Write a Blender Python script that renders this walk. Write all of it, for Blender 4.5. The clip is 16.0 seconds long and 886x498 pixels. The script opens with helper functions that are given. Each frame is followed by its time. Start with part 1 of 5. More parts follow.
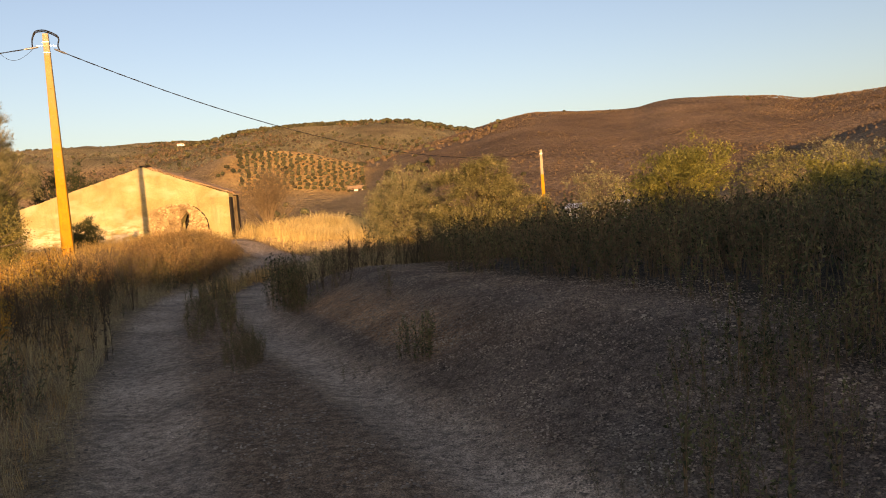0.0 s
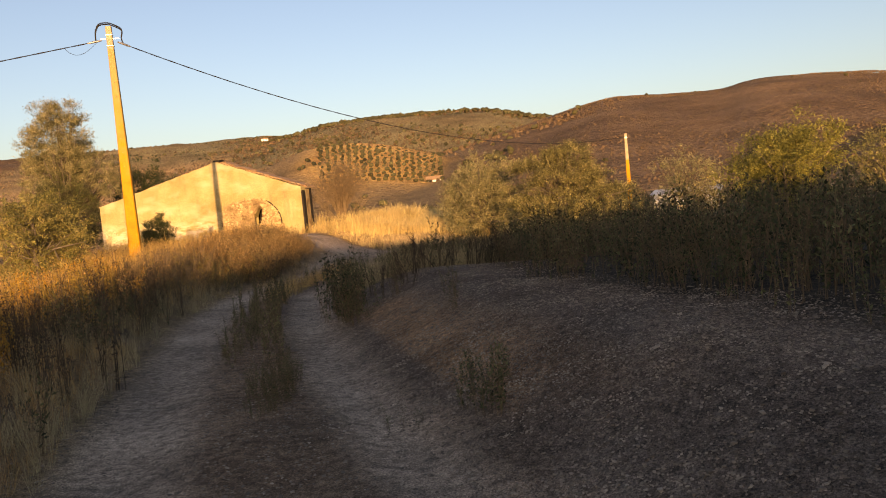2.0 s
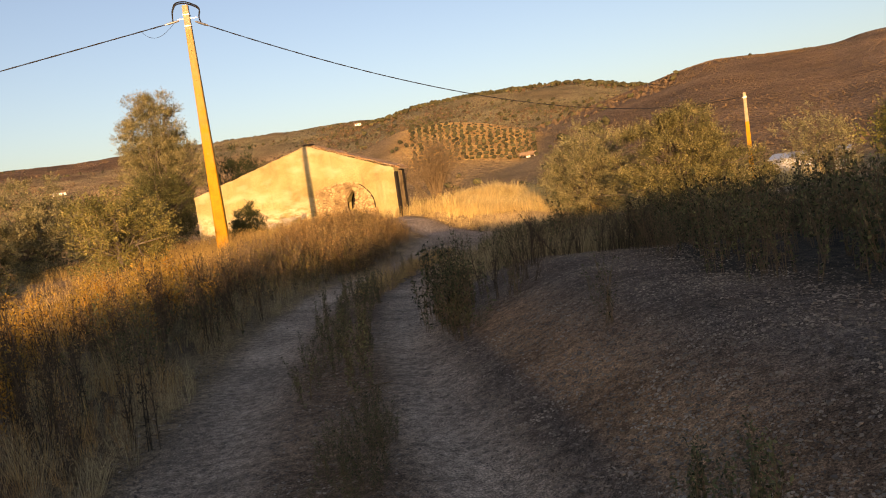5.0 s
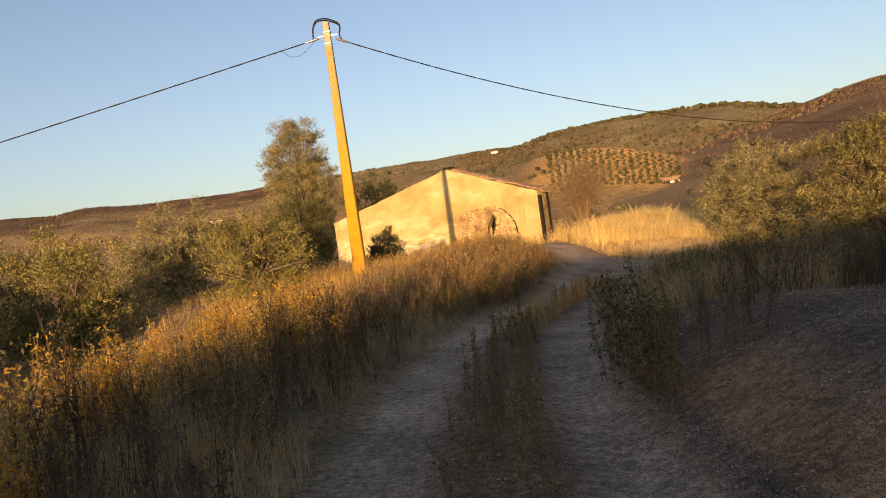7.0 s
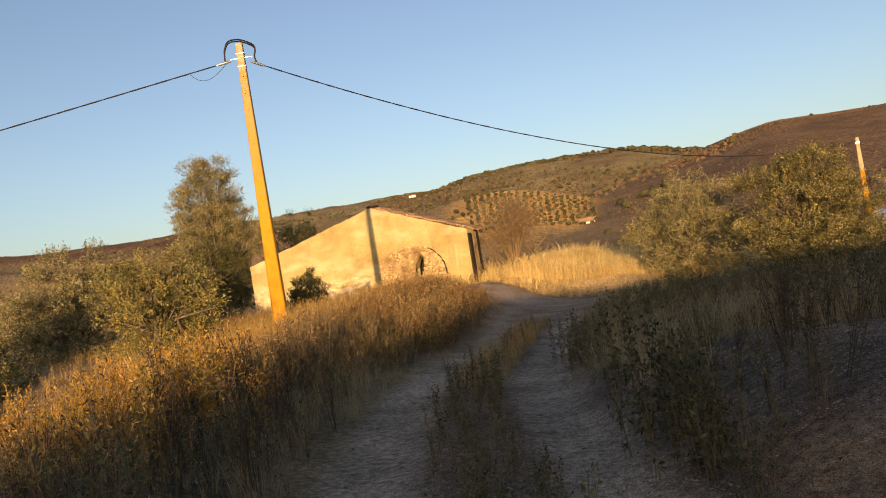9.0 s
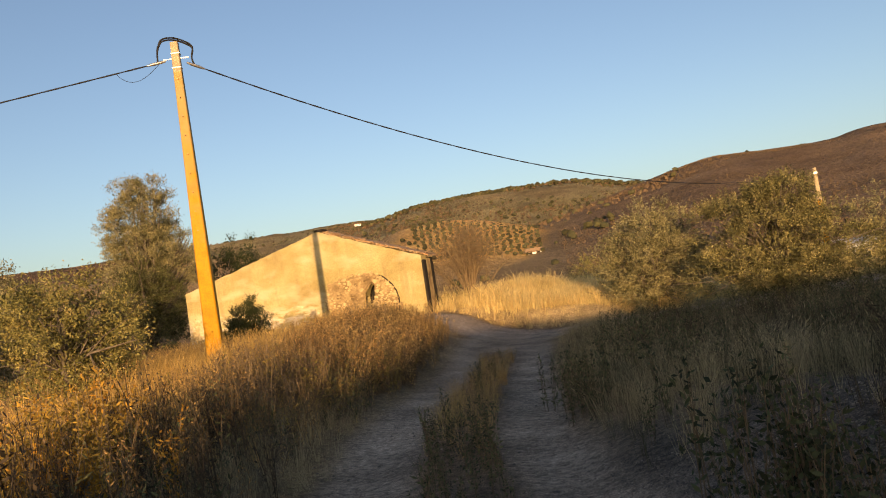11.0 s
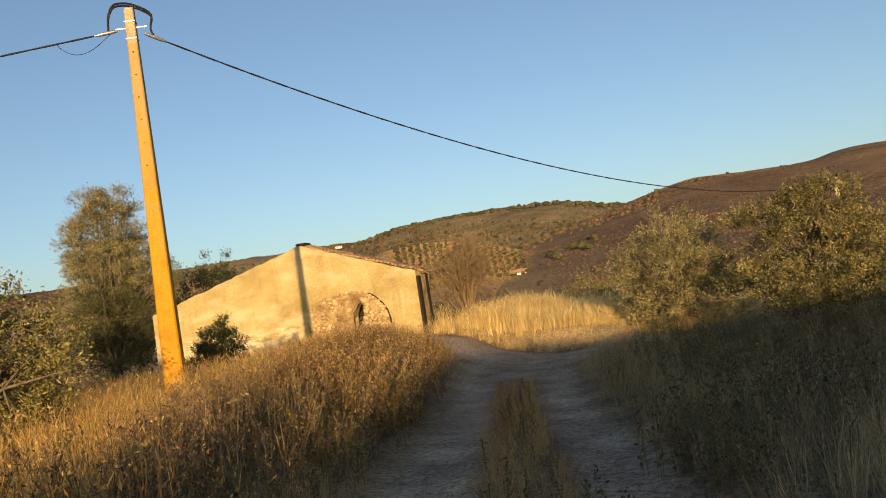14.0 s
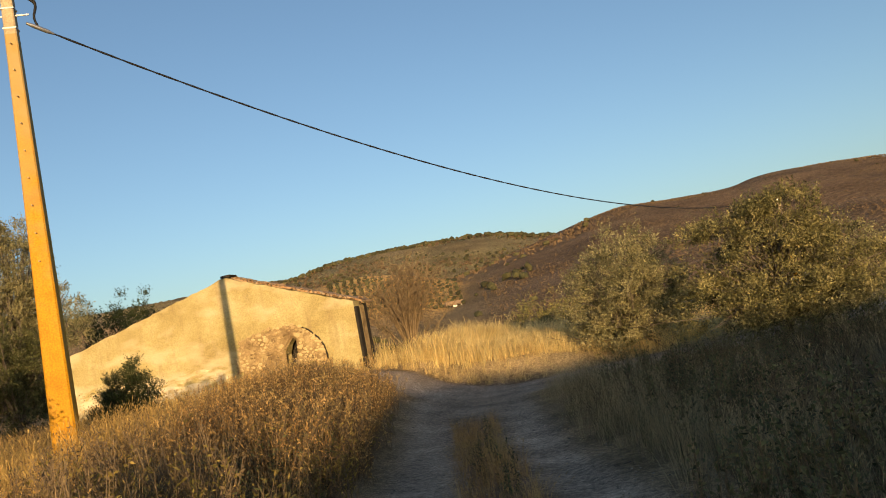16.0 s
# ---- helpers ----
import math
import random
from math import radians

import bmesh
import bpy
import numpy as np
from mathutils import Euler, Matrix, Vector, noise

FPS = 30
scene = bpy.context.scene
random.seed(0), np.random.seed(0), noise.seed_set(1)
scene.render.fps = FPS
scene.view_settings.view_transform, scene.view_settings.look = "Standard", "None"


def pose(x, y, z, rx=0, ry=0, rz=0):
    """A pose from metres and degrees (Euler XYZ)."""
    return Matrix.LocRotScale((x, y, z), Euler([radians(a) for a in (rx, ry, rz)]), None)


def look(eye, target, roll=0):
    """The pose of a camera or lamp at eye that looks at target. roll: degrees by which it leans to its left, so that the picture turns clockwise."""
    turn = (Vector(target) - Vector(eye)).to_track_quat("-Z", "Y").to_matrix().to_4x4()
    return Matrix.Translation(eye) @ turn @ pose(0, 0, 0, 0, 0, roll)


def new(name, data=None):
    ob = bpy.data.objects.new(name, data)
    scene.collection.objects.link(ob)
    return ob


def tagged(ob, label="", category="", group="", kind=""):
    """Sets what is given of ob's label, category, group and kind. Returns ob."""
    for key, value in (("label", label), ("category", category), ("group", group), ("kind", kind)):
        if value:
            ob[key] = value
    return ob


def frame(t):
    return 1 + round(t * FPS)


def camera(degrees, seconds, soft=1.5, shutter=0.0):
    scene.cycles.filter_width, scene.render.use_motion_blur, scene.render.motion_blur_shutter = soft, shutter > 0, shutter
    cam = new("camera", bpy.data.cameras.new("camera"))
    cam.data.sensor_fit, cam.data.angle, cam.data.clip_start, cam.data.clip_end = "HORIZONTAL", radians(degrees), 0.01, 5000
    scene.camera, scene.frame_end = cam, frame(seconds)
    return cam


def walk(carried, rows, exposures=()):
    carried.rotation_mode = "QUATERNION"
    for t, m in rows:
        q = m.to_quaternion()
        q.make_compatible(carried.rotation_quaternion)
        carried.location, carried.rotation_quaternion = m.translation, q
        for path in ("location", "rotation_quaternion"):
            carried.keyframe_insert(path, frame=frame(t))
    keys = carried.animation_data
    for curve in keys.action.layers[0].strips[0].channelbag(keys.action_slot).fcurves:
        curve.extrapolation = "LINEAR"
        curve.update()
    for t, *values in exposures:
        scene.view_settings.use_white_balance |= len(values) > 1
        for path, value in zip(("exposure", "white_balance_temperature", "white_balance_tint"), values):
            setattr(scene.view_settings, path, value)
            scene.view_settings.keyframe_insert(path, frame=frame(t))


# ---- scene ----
cam = camera(61.0, 16.0, soft=1.0)
SKY_EL, SKY_STRENGTH, SUN_STRENGTH, SUN_COLOUR = 5.0, 0.15, 3.5, (1.0, 0.70, 0.36)
EXPOSURES = [(0, 1.23, 9200, 32), (4, 1.23, 9100, 32), (9, 1.06, 8250, 25), (13, 0.96, 7750, 19), (16, 0.89, 7350, 13)]
PATH = [
    (0, (-0.823, 0.616, 1.234), (-1.094, 2.594, 1.108), -4.3),
    (0.5, (-0.815, 1.128, 1.226), (-1.001, 3.113, 1.073), -4.0),
    (1, (-0.846, 1.596, 1.23), (-1.034, 3.581, 1.076), -4.5),
    (1.5, (-0.921, 2.028, 1.257), (-1.208, 4.004, 1.148), -5.6),
    (1.7, (-0.969, 2.211, 1.257), (-1.242, 4.189, 1.14), -4.7),
    (2, (-1.031, 2.441, 1.257), (-1.511, 4.378, 1.121), -5.4),
    (2.5, (-1.191, 2.816, 1.257), (-1.753, 4.729, 1.104), -6.6),
    (3, (-1.314, 3.287, 1.234), (-2.001, 5.16, 1.089), -5.5),
    (3.5, (-1.487, 3.559, 1.252), (-2.17, 5.432, 1.102), -5.3),
    (3.7, (-1.519, 3.662, 1.276), (-2.208, 5.534, 1.13), -7.2),
    (5.8, (-2.388, 5.406, 1.241), (-3.136, 7.253, 1.072), -7.3),
    (6, (-2.497, 5.588, 1.261), (-3.273, 7.424, 1.095), -6.9),
    (6.5, (-2.836, 6.013, 1.221), (-3.837, 7.744, 1.155), -7.3),
    (7, (-3.152, 6.384, 1.188), (-4.188, 8.094, 1.145), -7.9),
    (7.5, (-3.479, 6.691, 1.167), (-4.536, 8.389, 1.137), -8.5),
    (8, (-3.804, 7.079, 1.125), (-4.875, 8.768, 1.096), -7.5),
    (8.5, (-4.096, 7.441, 1.115), (-5.032, 9.208, 1.086), -8.0),
    (9, (-4.401, 7.873, 1.11), (-5.234, 9.691, 1.151), -9.0),
    (9.5, (-4.718, 8.276, 1.088), (-5.452, 10.136, 1.087), -8.1),
    (9.7, (-4.809, 8.457, 1.076), (-5.531, 10.322, 1.079), -8.3),
    (11.8, (-5.964, 10.159, 1.14), (-6.628, 12.041, 1.272), -8.8),
    (12, (-6.074, 10.342, 1.129), (-6.725, 12.229, 1.255), -8.9),
    (12.5, (-6.345, 10.825, 1.096), (-6.984, 12.716, 1.219), -9.2),
    (13, (-6.683, 11.241, 1.07), (-7.298, 13.14, 1.192), -8.8),
    (13.5, (-6.878, 11.685, 1.032), (-7.477, 13.588, 1.173), -9.9),
    (14, (-7.113, 12.13, 1.067), (-7.744, 14.022, 1.215), -8.8),
    (14.5, (-7.315, 12.563, 1.037), (-7.906, 14.461, 1.258), -10.4),
    (15, (-7.537, 13.017, 1.036), (-8.123, 14.92, 1.227), -10.3),
    (15.5, (-7.764, 13.443, 1.037), (-8.318, 15.355, 1.225), -10.5),
    (16, (-7.978, 13.945, 1.011), (-8.425, 15.883, 1.217), -10.9),
]
walk(cam, [(t, look(eye, target, roll)) for t, eye, target, roll in PATH], EXPOSURES)

# ---- world and sun ----
SUN_EL = 5.0
LIGHT = Vector((-0.333 * math.cos(radians(SUN_EL)), 0.943 * math.cos(radians(SUN_EL)), -math.sin(radians(SUN_EL))))
world = bpy.data.worlds.new("evening_sky")
scene.world = world
world.use_nodes = True
wn = world.node_tree.nodes
sky = wn.new("ShaderNodeTexSky")
sky.sky_type = "NISHITA"
sky.sun_disc = False
sky.sun_elevation = radians(SKY_EL)
sky.sun_rotation = radians(160.5)
sky.dust_density = 1.5
sky.air_density = 0.85
sky.ozone_density = 2.3
wn["Background"].inputs["Strength"].default_value = SKY_STRENGTH
world.node_tree.links.new(sky.outputs[0], wn["Background"].inputs[0])
sun_data = bpy.data.lights.new("sun", "SUN")
sun_data.energy, sun_data.angle, sun_data.color = SUN_STRENGTH, radians(0.55), SUN_COLOUR
sun = new("sun", sun_data)
sun.matrix_world = look((0, 0, 60), Vector((0, 0, 60)) + LIGHT)


# ---- materials ----
def material(name, colours, scale=6.0, rough=0.9, bump=0.3, detail=8.0, fine=None, island=0.0, spec=0.2, translucent=0.0, metal=0.0, bump_scale=None):
    """Noise between two or three colours, finer grain over it, a bump, and a change from piece to piece."""
    m = bpy.data.materials.new(name)
    m.use_nodes = True
    nt = m.node_tree
    n, l = nt.nodes, nt.links
    b = n["Principled BSDF"]
    b.inputs["Roughness"].default_value = rough
    b.inputs["Specular IOR Level"].default_value = spec
    b.inputs["Metallic"].default_value = metal
    geo = n.new("ShaderNodeNewGeometry")
    tex = n.new("ShaderNodeTexNoise")
    tex.inputs["Scale"].default_value, tex.inputs["Detail"].default_value = scale, detail
    l.new(geo.outputs["Position"], tex.inputs["Vector"])
    ramp = n.new("ShaderNodeValToRGB")
    els = ramp.color_ramp.elements
    while len(els) < len(colours):
        els.new(0.5)
    for k, c in enumerate(colours):
        els[k].position = 0.32 + 0.36 * k / max(1, len(colours) - 1)
        els[k].color = (*c, 1)
    l.new(tex.outputs["Fac"], ramp.inputs["Fac"])
    last = ramp.outputs["Color"]
    grain = n.new("ShaderNodeTexNoise")
    grain.inputs["Scale"].default_value, grain.inputs["Detail"].default_value = fine or scale * 9, 4
    l.new(geo.outputs["Position"], grain.inputs["Vector"])
    mix = n.new("ShaderNodeMix")
    mix.data_type, mix.blend_type = "RGBA", "OVERLAY"
    mix.inputs["Factor"].default_value = 0.55
    l.new(last, mix.inputs["A"])
    l.new(grain.outputs["Fac"], mix.inputs["B"])
    last = mix.outputs["Result"]
    if island:
        hue = n.new("ShaderNodeHueSaturation")
        mr = n.new("ShaderNodeMapRange")
        mr.inputs["To Min"].default_value, mr.inputs["To Max"].default_value = 1 - island, 1 + island
        l.new(geo.outputs["Random Per Island"], mr.inputs["Value"])
        l.new(mr.outputs["Result"], hue.inputs["Value"])
        l.new(last, hue.inputs["Color"])
        last = hue.outputs["Color"]
    l.new(last, b.inputs["Base Color"])
    if bump:
        bn = n.new("ShaderNodeBump")
        bn.inputs["Strength"].default_value = bump
        bn.inputs["Distance"].default_value = 0.02
        bt = grain
        if bump_scale:
            bt = n.new("ShaderNodeTexNoise")
            bt.inputs["Scale"].default_value, bt.inputs["Detail"].default_value = bump_scale, 6
            l.new(geo.outputs["Position"], bt.inputs["Vector"])
        l.new(bt.outputs["Fac"], bn.inputs["Height"])
        l.new(bn.outputs["Normal"], b.inputs["Normal"])
    if translucent:
        tr = n.new("ShaderNodeBsdfTranslucent")
        l.new(last, tr.inputs["Color"])
        ms = n.new("ShaderNodeMixShader")
        ms.inputs["Fac"].default_value = translucent
        l.new(b.outputs[0], ms.inputs[1])
        l.new(tr.outputs[0], ms.inputs[2])
        l.new(ms.outputs[0], n["Material Output"].inputs["Surface"])
    return m


def ground_material():
    """Base colour per place from the zone attribute, shade under weeds included, broken up by noise at two scales."""
    m = bpy.data.materials.new("earth")
    m.use_nodes = True
    nt = m.node_tree
    n, l = nt.nodes, nt.links
    b = n["Principled BSDF"]
    b.inputs["Roughness"].default_value, b.inputs["Specular IOR Level"].default_value = 0.95, 0.1
    att = n.new("ShaderNodeAttribute")
    att.attribute_name = "zone"
    geo = n.new("ShaderNodeNewGeometry")
    last = att.outputs["Color"]
    bump_in = None
    for scale, fac in ((0.035, 0.35), (0.9, 0.35), (14.0, 0.45), (70.0, 0.6), (190.0, 0.6)):
        tex = n.new("ShaderNodeTexNoise")
        tex.inputs["Scale"].default_value, tex.inputs["Detail"].default_value = scale, 7
        l.new(geo.outputs["Position"], tex.inputs["Vector"])
        ramp = n.new("ShaderNodeMapRange")
        ramp.inputs["From Min"].default_value, ramp.inputs["From Max"].default_value = 0.3, 0.7
        l.new(tex.outputs["Fac"], ramp.inputs["Value"])
        mix = n.new("ShaderNodeMix")
        mix.data_type, mix.blend_type = "RGBA", "OVERLAY"
        mix.inputs["Factor"].default_value = fac
        l.new(last, mix.inputs["A"])
        l.new(ramp.outputs["Result"], mix.inputs["B"])
        last = mix.outputs["Result"]
        if scale == 70.0:
            bump_in = tex
    l.new(last, b.inputs["Base Color"])
    bn = n.new("ShaderNodeBump")
    bn.inputs["Strength"].default_value, bn.inputs["Distance"].default_value = 0.9, 0.03
    l.new(bump_in.outputs["Fac"], bn.inputs["Height"])
    # scrubby unevenness of the distant slopes
    far_tex = n.new("ShaderNodeTexNoise")
    far_tex.inputs["Scale"].default_value, far_tex.inputs["Detail"].default_value = 0.55, 8
    l.new(geo.outputs["Position"], far_tex.inputs["Vector"])
    far_bump = n.new("ShaderNodeBump")
    far_bump.inputs["Distance"].default_value = 2.2
    l.new(att.outputs["Alpha"], far_bump.inputs["Strength"])
    l.new(far_tex.outputs["Fac"], far_bump.inputs["Height"])
    l.new(bn.outputs["Normal"], far_bump.inputs["Normal"])
    l.new(far_bump.outputs["Normal"], b.inputs["Normal"])
    return m


M_EARTH = ground_material()
M_STONE = material("gravel_stone", ((0.13, 0.105, 0.08), (0.19, 0.155, 0.12), (0.29, 0.245, 0.19)), 3.0, island=0.5)


def weathered_plaster():
    """Ochre plaster with rain streaks, pale scours and grey stains."""
    m = material("ochre_plaster", ((0.305, 0.243, 0.105), (0.39, 0.325, 0.152), (0.445, 0.385, 0.205)), 0.9, fine=26, bump=0.9, bump_scale=13)
    n, l = m.node_tree.nodes, m.node_tree.links
    b = n["Principled BSDF"]
    last = b.inputs["Base Color"].links[0].from_socket
    geo = n.new("ShaderNodeNewGeometry")
    for scale, colour, lo, hi, fac in (((3.0, 3.0, 0.35), (0.24, 0.17, 0.09, 1), 0.56, 0.74, 0.55), ((0.7, 0.7, 1.6), (0.58, 0.50, 0.33, 1), 0.54, 0.70, 0.6), ((9.0, 9.0, 9.0), (0.30, 0.22, 0.12, 1), 0.60, 0.72, 0.22)):
        mp = n.new("ShaderNodeMapping")
        mp.inputs["Scale"].default_value = scale
        l.new(geo.outputs["Position"], mp.inputs["Vector"])
        tex = n.new("ShaderNodeTexNoise")
        tex.inputs["Scale"].default_value, tex.inputs["Detail"].default_value = 1.0, 9
        l.new(mp.outputs[0], tex.inputs["Vector"])
        mr = n.new("ShaderNodeMapRange")
        mr.inputs["From Min"].default_value, mr.inputs["From Max"].default_value, mr.inputs["To Max"].default_value = lo, hi, fac
        l.new(tex.outputs["Fac"], mr.inputs["Value"])
        mix = n.new("ShaderNodeMix")
        mix.data_type = "RGBA"
        mix.inputs["B"].default_value = colour
        l.new(mr.outputs["Result"], mix.inputs["Factor"])
        l.new(last, mix.inputs["A"])
        last = mix.outputs["Result"]
    # remains of whitewash low on the long side of the wall
    xyz = n.new("ShaderNodeSeparateXYZ")
    l.new(geo.outputs["Position"], xyz.inputs[0])
    mp = n.new("ShaderNodeMapping")
    mp.inputs["Scale"].default_value = (1.1, 1.1, 4.0)
    l.new(geo.outputs["Position"], mp.inputs["Vector"])
    tex = n.new("ShaderNodeTexNoise")
    tex.inputs["Scale"].default_value, tex.inputs["Detail"].default_value = 1.3, 9
    l.new(mp.outputs[0], tex.inputs["Vector"])
    cover = None
    for socket, lo, hi in ((xyz.outputs["Z"], 1.45, 0.75), (xyz.outputs["X"], -21.6, -22.3), (tex.outputs["Fac"], 0.42, 0.55)):
        mr = n.new("ShaderNodeMapRange")
        mr.inputs["From Min"].default_value, mr.inputs["From Max"].default_value = lo, hi
        l.new(socket, mr.inputs["Value"])
        if cover is None:
            cover = mr.outputs["Result"]
        else:
            mul = n.new("ShaderNodeMath")
            mul.operation = "MULTIPLY"
            l.new(cover, mul.inputs[0])
            l.new(mr.outputs["Result"], mul.inputs[1])
            cover = mul.outputs[0]
    mix = n.new("ShaderNodeMix")
    mix.data_type = "RGBA"
    mix.inputs["B"].default_value = (0.62, 0.55, 0.40, 1)
    l.new(cover, mix.inputs["Factor"])
    l.new(last, mix.inputs["A"])
    l.new(mix.outputs["Result"], b.inputs["Base Color"])
    return m


M_PLASTER = weathered_plaster()
M_ROOFSHEET = material("dull_sheet_roof", ((0.40, 0.43, 0.47), (0.52, 0.55, 0.58)), 2, rough=0.5, bump=0.05)
M_WHITEWASH = material("worn_whitewash", ((0.44, 0.37, 0.21), (0.56, 0.49, 0.33), (0.42, 0.33, 0.17)), 1.6, fine=9, bump=0.6, bump_scale=12)
M_RUBBLE = material("rubble_stone", ((0.12, 0.082, 0.042), (0.25, 0.178, 0.092), (0.40, 0.31, 0.17)), 2.5, island=0.5, bump=0.8, bump_scale=18)
M_MORTAR = material("earth_mortar", ((0.33, 0.25, 0.125), (0.45, 0.35, 0.19)), 4, island=0.3, bump=0.8, bump_scale=15)
M_BED = material("crumbling_mortar", ((0.17, 0.115, 0.06), (0.30, 0.215, 0.11), (0.40, 0.31, 0.165)), 2.2, fine=28, bump=1.0, bump_scale=16)
M_TILE = material("clay_roof_tile", ((0.30, 0.17, 0.09), (0.42, 0.27, 0.15), (0.36, 0.30, 0.22)), 4, island=0.25)
def pole_paint():
    """Orange-yellow paint, thinning out to bare buff concrete towards the top."""
    m = material("yellow_pole_paint", ((0.42, 0.19, 0.006), (0.5, 0.245, 0.01), (0.46, 0.225, 0.018)), 2.5, rough=0.65, bump=0.2, fine=40)
    n, l = m.node_tree.nodes, m.node_tree.links
    b = n["Principled BSDF"]
    paint = b.inputs["Base Color"].links[0].from_socket
    geo = n.new("ShaderNodeNewGeometry")
    xyz = n.new("ShaderNodeSeparateXYZ")
    l.new(geo.outputs["Position"], xyz.inputs[0])
    tex = n.new("ShaderNodeTexNoise")
    tex.inputs["Scale"].default_value, tex.inputs["Detail"].default_value = 3.5, 8
    l.new(geo.outputs["Position"], tex.inputs["Vector"])
    add = n.new("ShaderNodeMath")
    add.operation = "MULTIPLY_ADD"
    add.inputs[1].default_value = 5.0
    l.new(tex.outputs["Fac"], add.inputs[0])
    l.new(xyz.outputs["Z"], add.inputs[2])
    rng_ = n.new("ShaderNodeMapRange")
    rng_.inputs["From Min"].default_value, rng_.inputs["From Max"].default_value = 5.6, 9.6
    rng_.inputs["To Min"].default_value, rng_.inputs["To Max"].default_value = 0.05, 0.95
    l.new(add.outputs[0], rng_.inputs["Value"])
    mix = n.new("ShaderNodeMix")
    mix.data_type = "RGBA"
    mix.inputs["B"].default_value = (0.37, 0.275, 0.125, 1)
    l.new(rng_.outputs["Result"], mix.inputs["Factor"])
    l.new(paint, mix.inputs["A"])
    l.new(mix.outputs["Result"], b.inputs["Base Color"])
    return m


M_YELLOW = pole_paint()
M_CONCRETE = material("pole_concrete", ((0.36, 0.29, 0.19), (0.46, 0.37, 0.25)), 5, bump=0.3)
M_CABLE = material("black_cable", ((0.012, 0.012, 0.014), (0.02, 0.02, 0.022)), 20, rough=0.6, bump=0)
M_STEEL = material("galvanised_steel", ((0.42, 0.42, 0.42), (0.55, 0.55, 0.54)), 20, rough=0.45, metal=0.8, bump=0)
M_BARK = material("grey_bark", ((0.096, 0.078, 0.06), (0.182, 0.156, 0.124)), 9, bump=0.8, bump_scale=30)
M_TWIG = material("dry_twig", ((0.13, 0.095, 0.058), (0.23, 0.17, 0.105)), 5, bump=0)
M_OLIVE = material("olive_leaf", ((0.07, 0.07, 0.035), (0.218, 0.204, 0.104), (0.341, 0.303, 0.165)), 2.2, island=0.4, translucent=0.14, rough=0.6, bump=0)
M_LEAF = material("shrub_leaf", ((0.055, 0.0578, 0.0193), (0.191, 0.181, 0.0634), (0.342, 0.278, 0.108)), 2.2, island=0.4, translucent=0.14, rough=0.6, bump=0)
M_DARKLEAF = material("dark_leaf", ((0.0245, 0.035, 0.0126), (0.052, 0.068, 0.024)), 2.2, island=0.4, translucent=0.2, rough=0.6, bump=0)
M_YELLOWLEAF = material("yellow_green_leaf", ((0.11, 0.115, 0.03), (0.31, 0.285, 0.08)), 2.2, island=0.35, translucent=0.3, rough=0.6, bump=0)
M_WEED = material("weed_leaf", ((0.0403, 0.0488, 0.0221), (0.0788, 0.087, 0.039), (0.136, 0.131, 0.0612)), 0.8, island=0.65, translucent=0.14, rough=0.8, bump=0)
M_RUST = material("rusty_dry_weed", ((0.302, 0.168, 0.0616), (0.448, 0.287, 0.115), (0.368, 0.287, 0.115)), 0.6, island=0.45, translucent=0.3, rough=0.85, bump=0)
M_STRAW = material("dry_straw", ((0.55, 0.42, 0.18), (0.70, 0.56, 0.27), (0.60, 0.45, 0.20)), 0.5, island=0.35, translucent=0.3, rough=0.8, bump=0)
M_GREYGRASS = material("grey_green_grass", ((0.0624, 0.0576, 0.0304), (0.106, 0.0918, 0.0493), (0.18, 0.144, 0.0792)), 0.6, island=0.4, translucent=0.3, bump=0)
# darker straw tone, with the shade of the verge put into its colour
M_OAT = material("shaded_oat_grass", ((0.252, 0.211, 0.117), (0.39, 0.321, 0.181), (0.319, 0.244, 0.131)), 0.5, island=0.4, translucent=0.25, rough=0.85, bump=0)
M_BANKSTRAW = material("amber_straw", ((0.44, 0.281, 0.0935), (0.582, 0.403, 0.151), (0.515, 0.336, 0.112)), 0.5, island=0.4, translucent=0.3, rough=0.8, bump=0)
M_DARKSTALK = material("dark_dry_stalk", ((0.045, 0.034, 0.022), (0.09, 0.066, 0.04)), 2, island=0.4, bump=0)
M_BROWNLEAF = material("olive_brown_leaf", ((0.0378, 0.0389, 0.0162), (0.16, 0.15, 0.0638), (0.323, 0.281, 0.129)), 2.2, island=0.55, translucent=0.14, rough=0.6, bump=0)
M_JUNIPER = material("dense_dark_leaf", ((0.0275, 0.0325, 0.012), (0.09, 0.0972, 0.0378), (0.15, 0.148, 0.062)), 2.2, island=0.5, translucent=0.12, rough=0.6, bump=0)
M_AMBER = material("amber_weed_leaf", ((0.42, 0.20, 0.03), (0.44, 0.28, 0.06), (0.25, 0.20, 0.055)), 1.6, island=0.4, translucent=0.35, bump=0)
M_OLIVEGOLD = material("olive_gold_weed", ((0.14, 0.12, 0.035), (0.26, 0.20, 0.06), (0.36, 0.25, 0.08)), 1.3, island=0.45, translucent=0.25, rough=0.8, bump=0)
M_SCRUB = material("hill_scrub", ((0.102, 0.0706, 0.0425), (0.145, 0.0978, 0.0578)), 0.05, island=0.2, bump=0)
M_PINE = material("hill_tree_green", ((0.0434, 0.0448, 0.0224), (0.0863, 0.081, 0.0398)), 0.05, island=0.4, bump=0)
M_WHITE = material("white_paint", ((0.72, 0.72, 0.72), (0.80, 0.80, 0.79)), 2, rough=0.5, bump=0.05)
M_DARK = material("dark_opening", ((0.02, 0.018, 0.015), (0.035, 0.03, 0.025)), 3, bump=0)
M_DEADSTEM = material("dead_weed_stem", ((0.10, 0.075, 0.045), (0.17, 0.12, 0.07)), 4, bump=0)


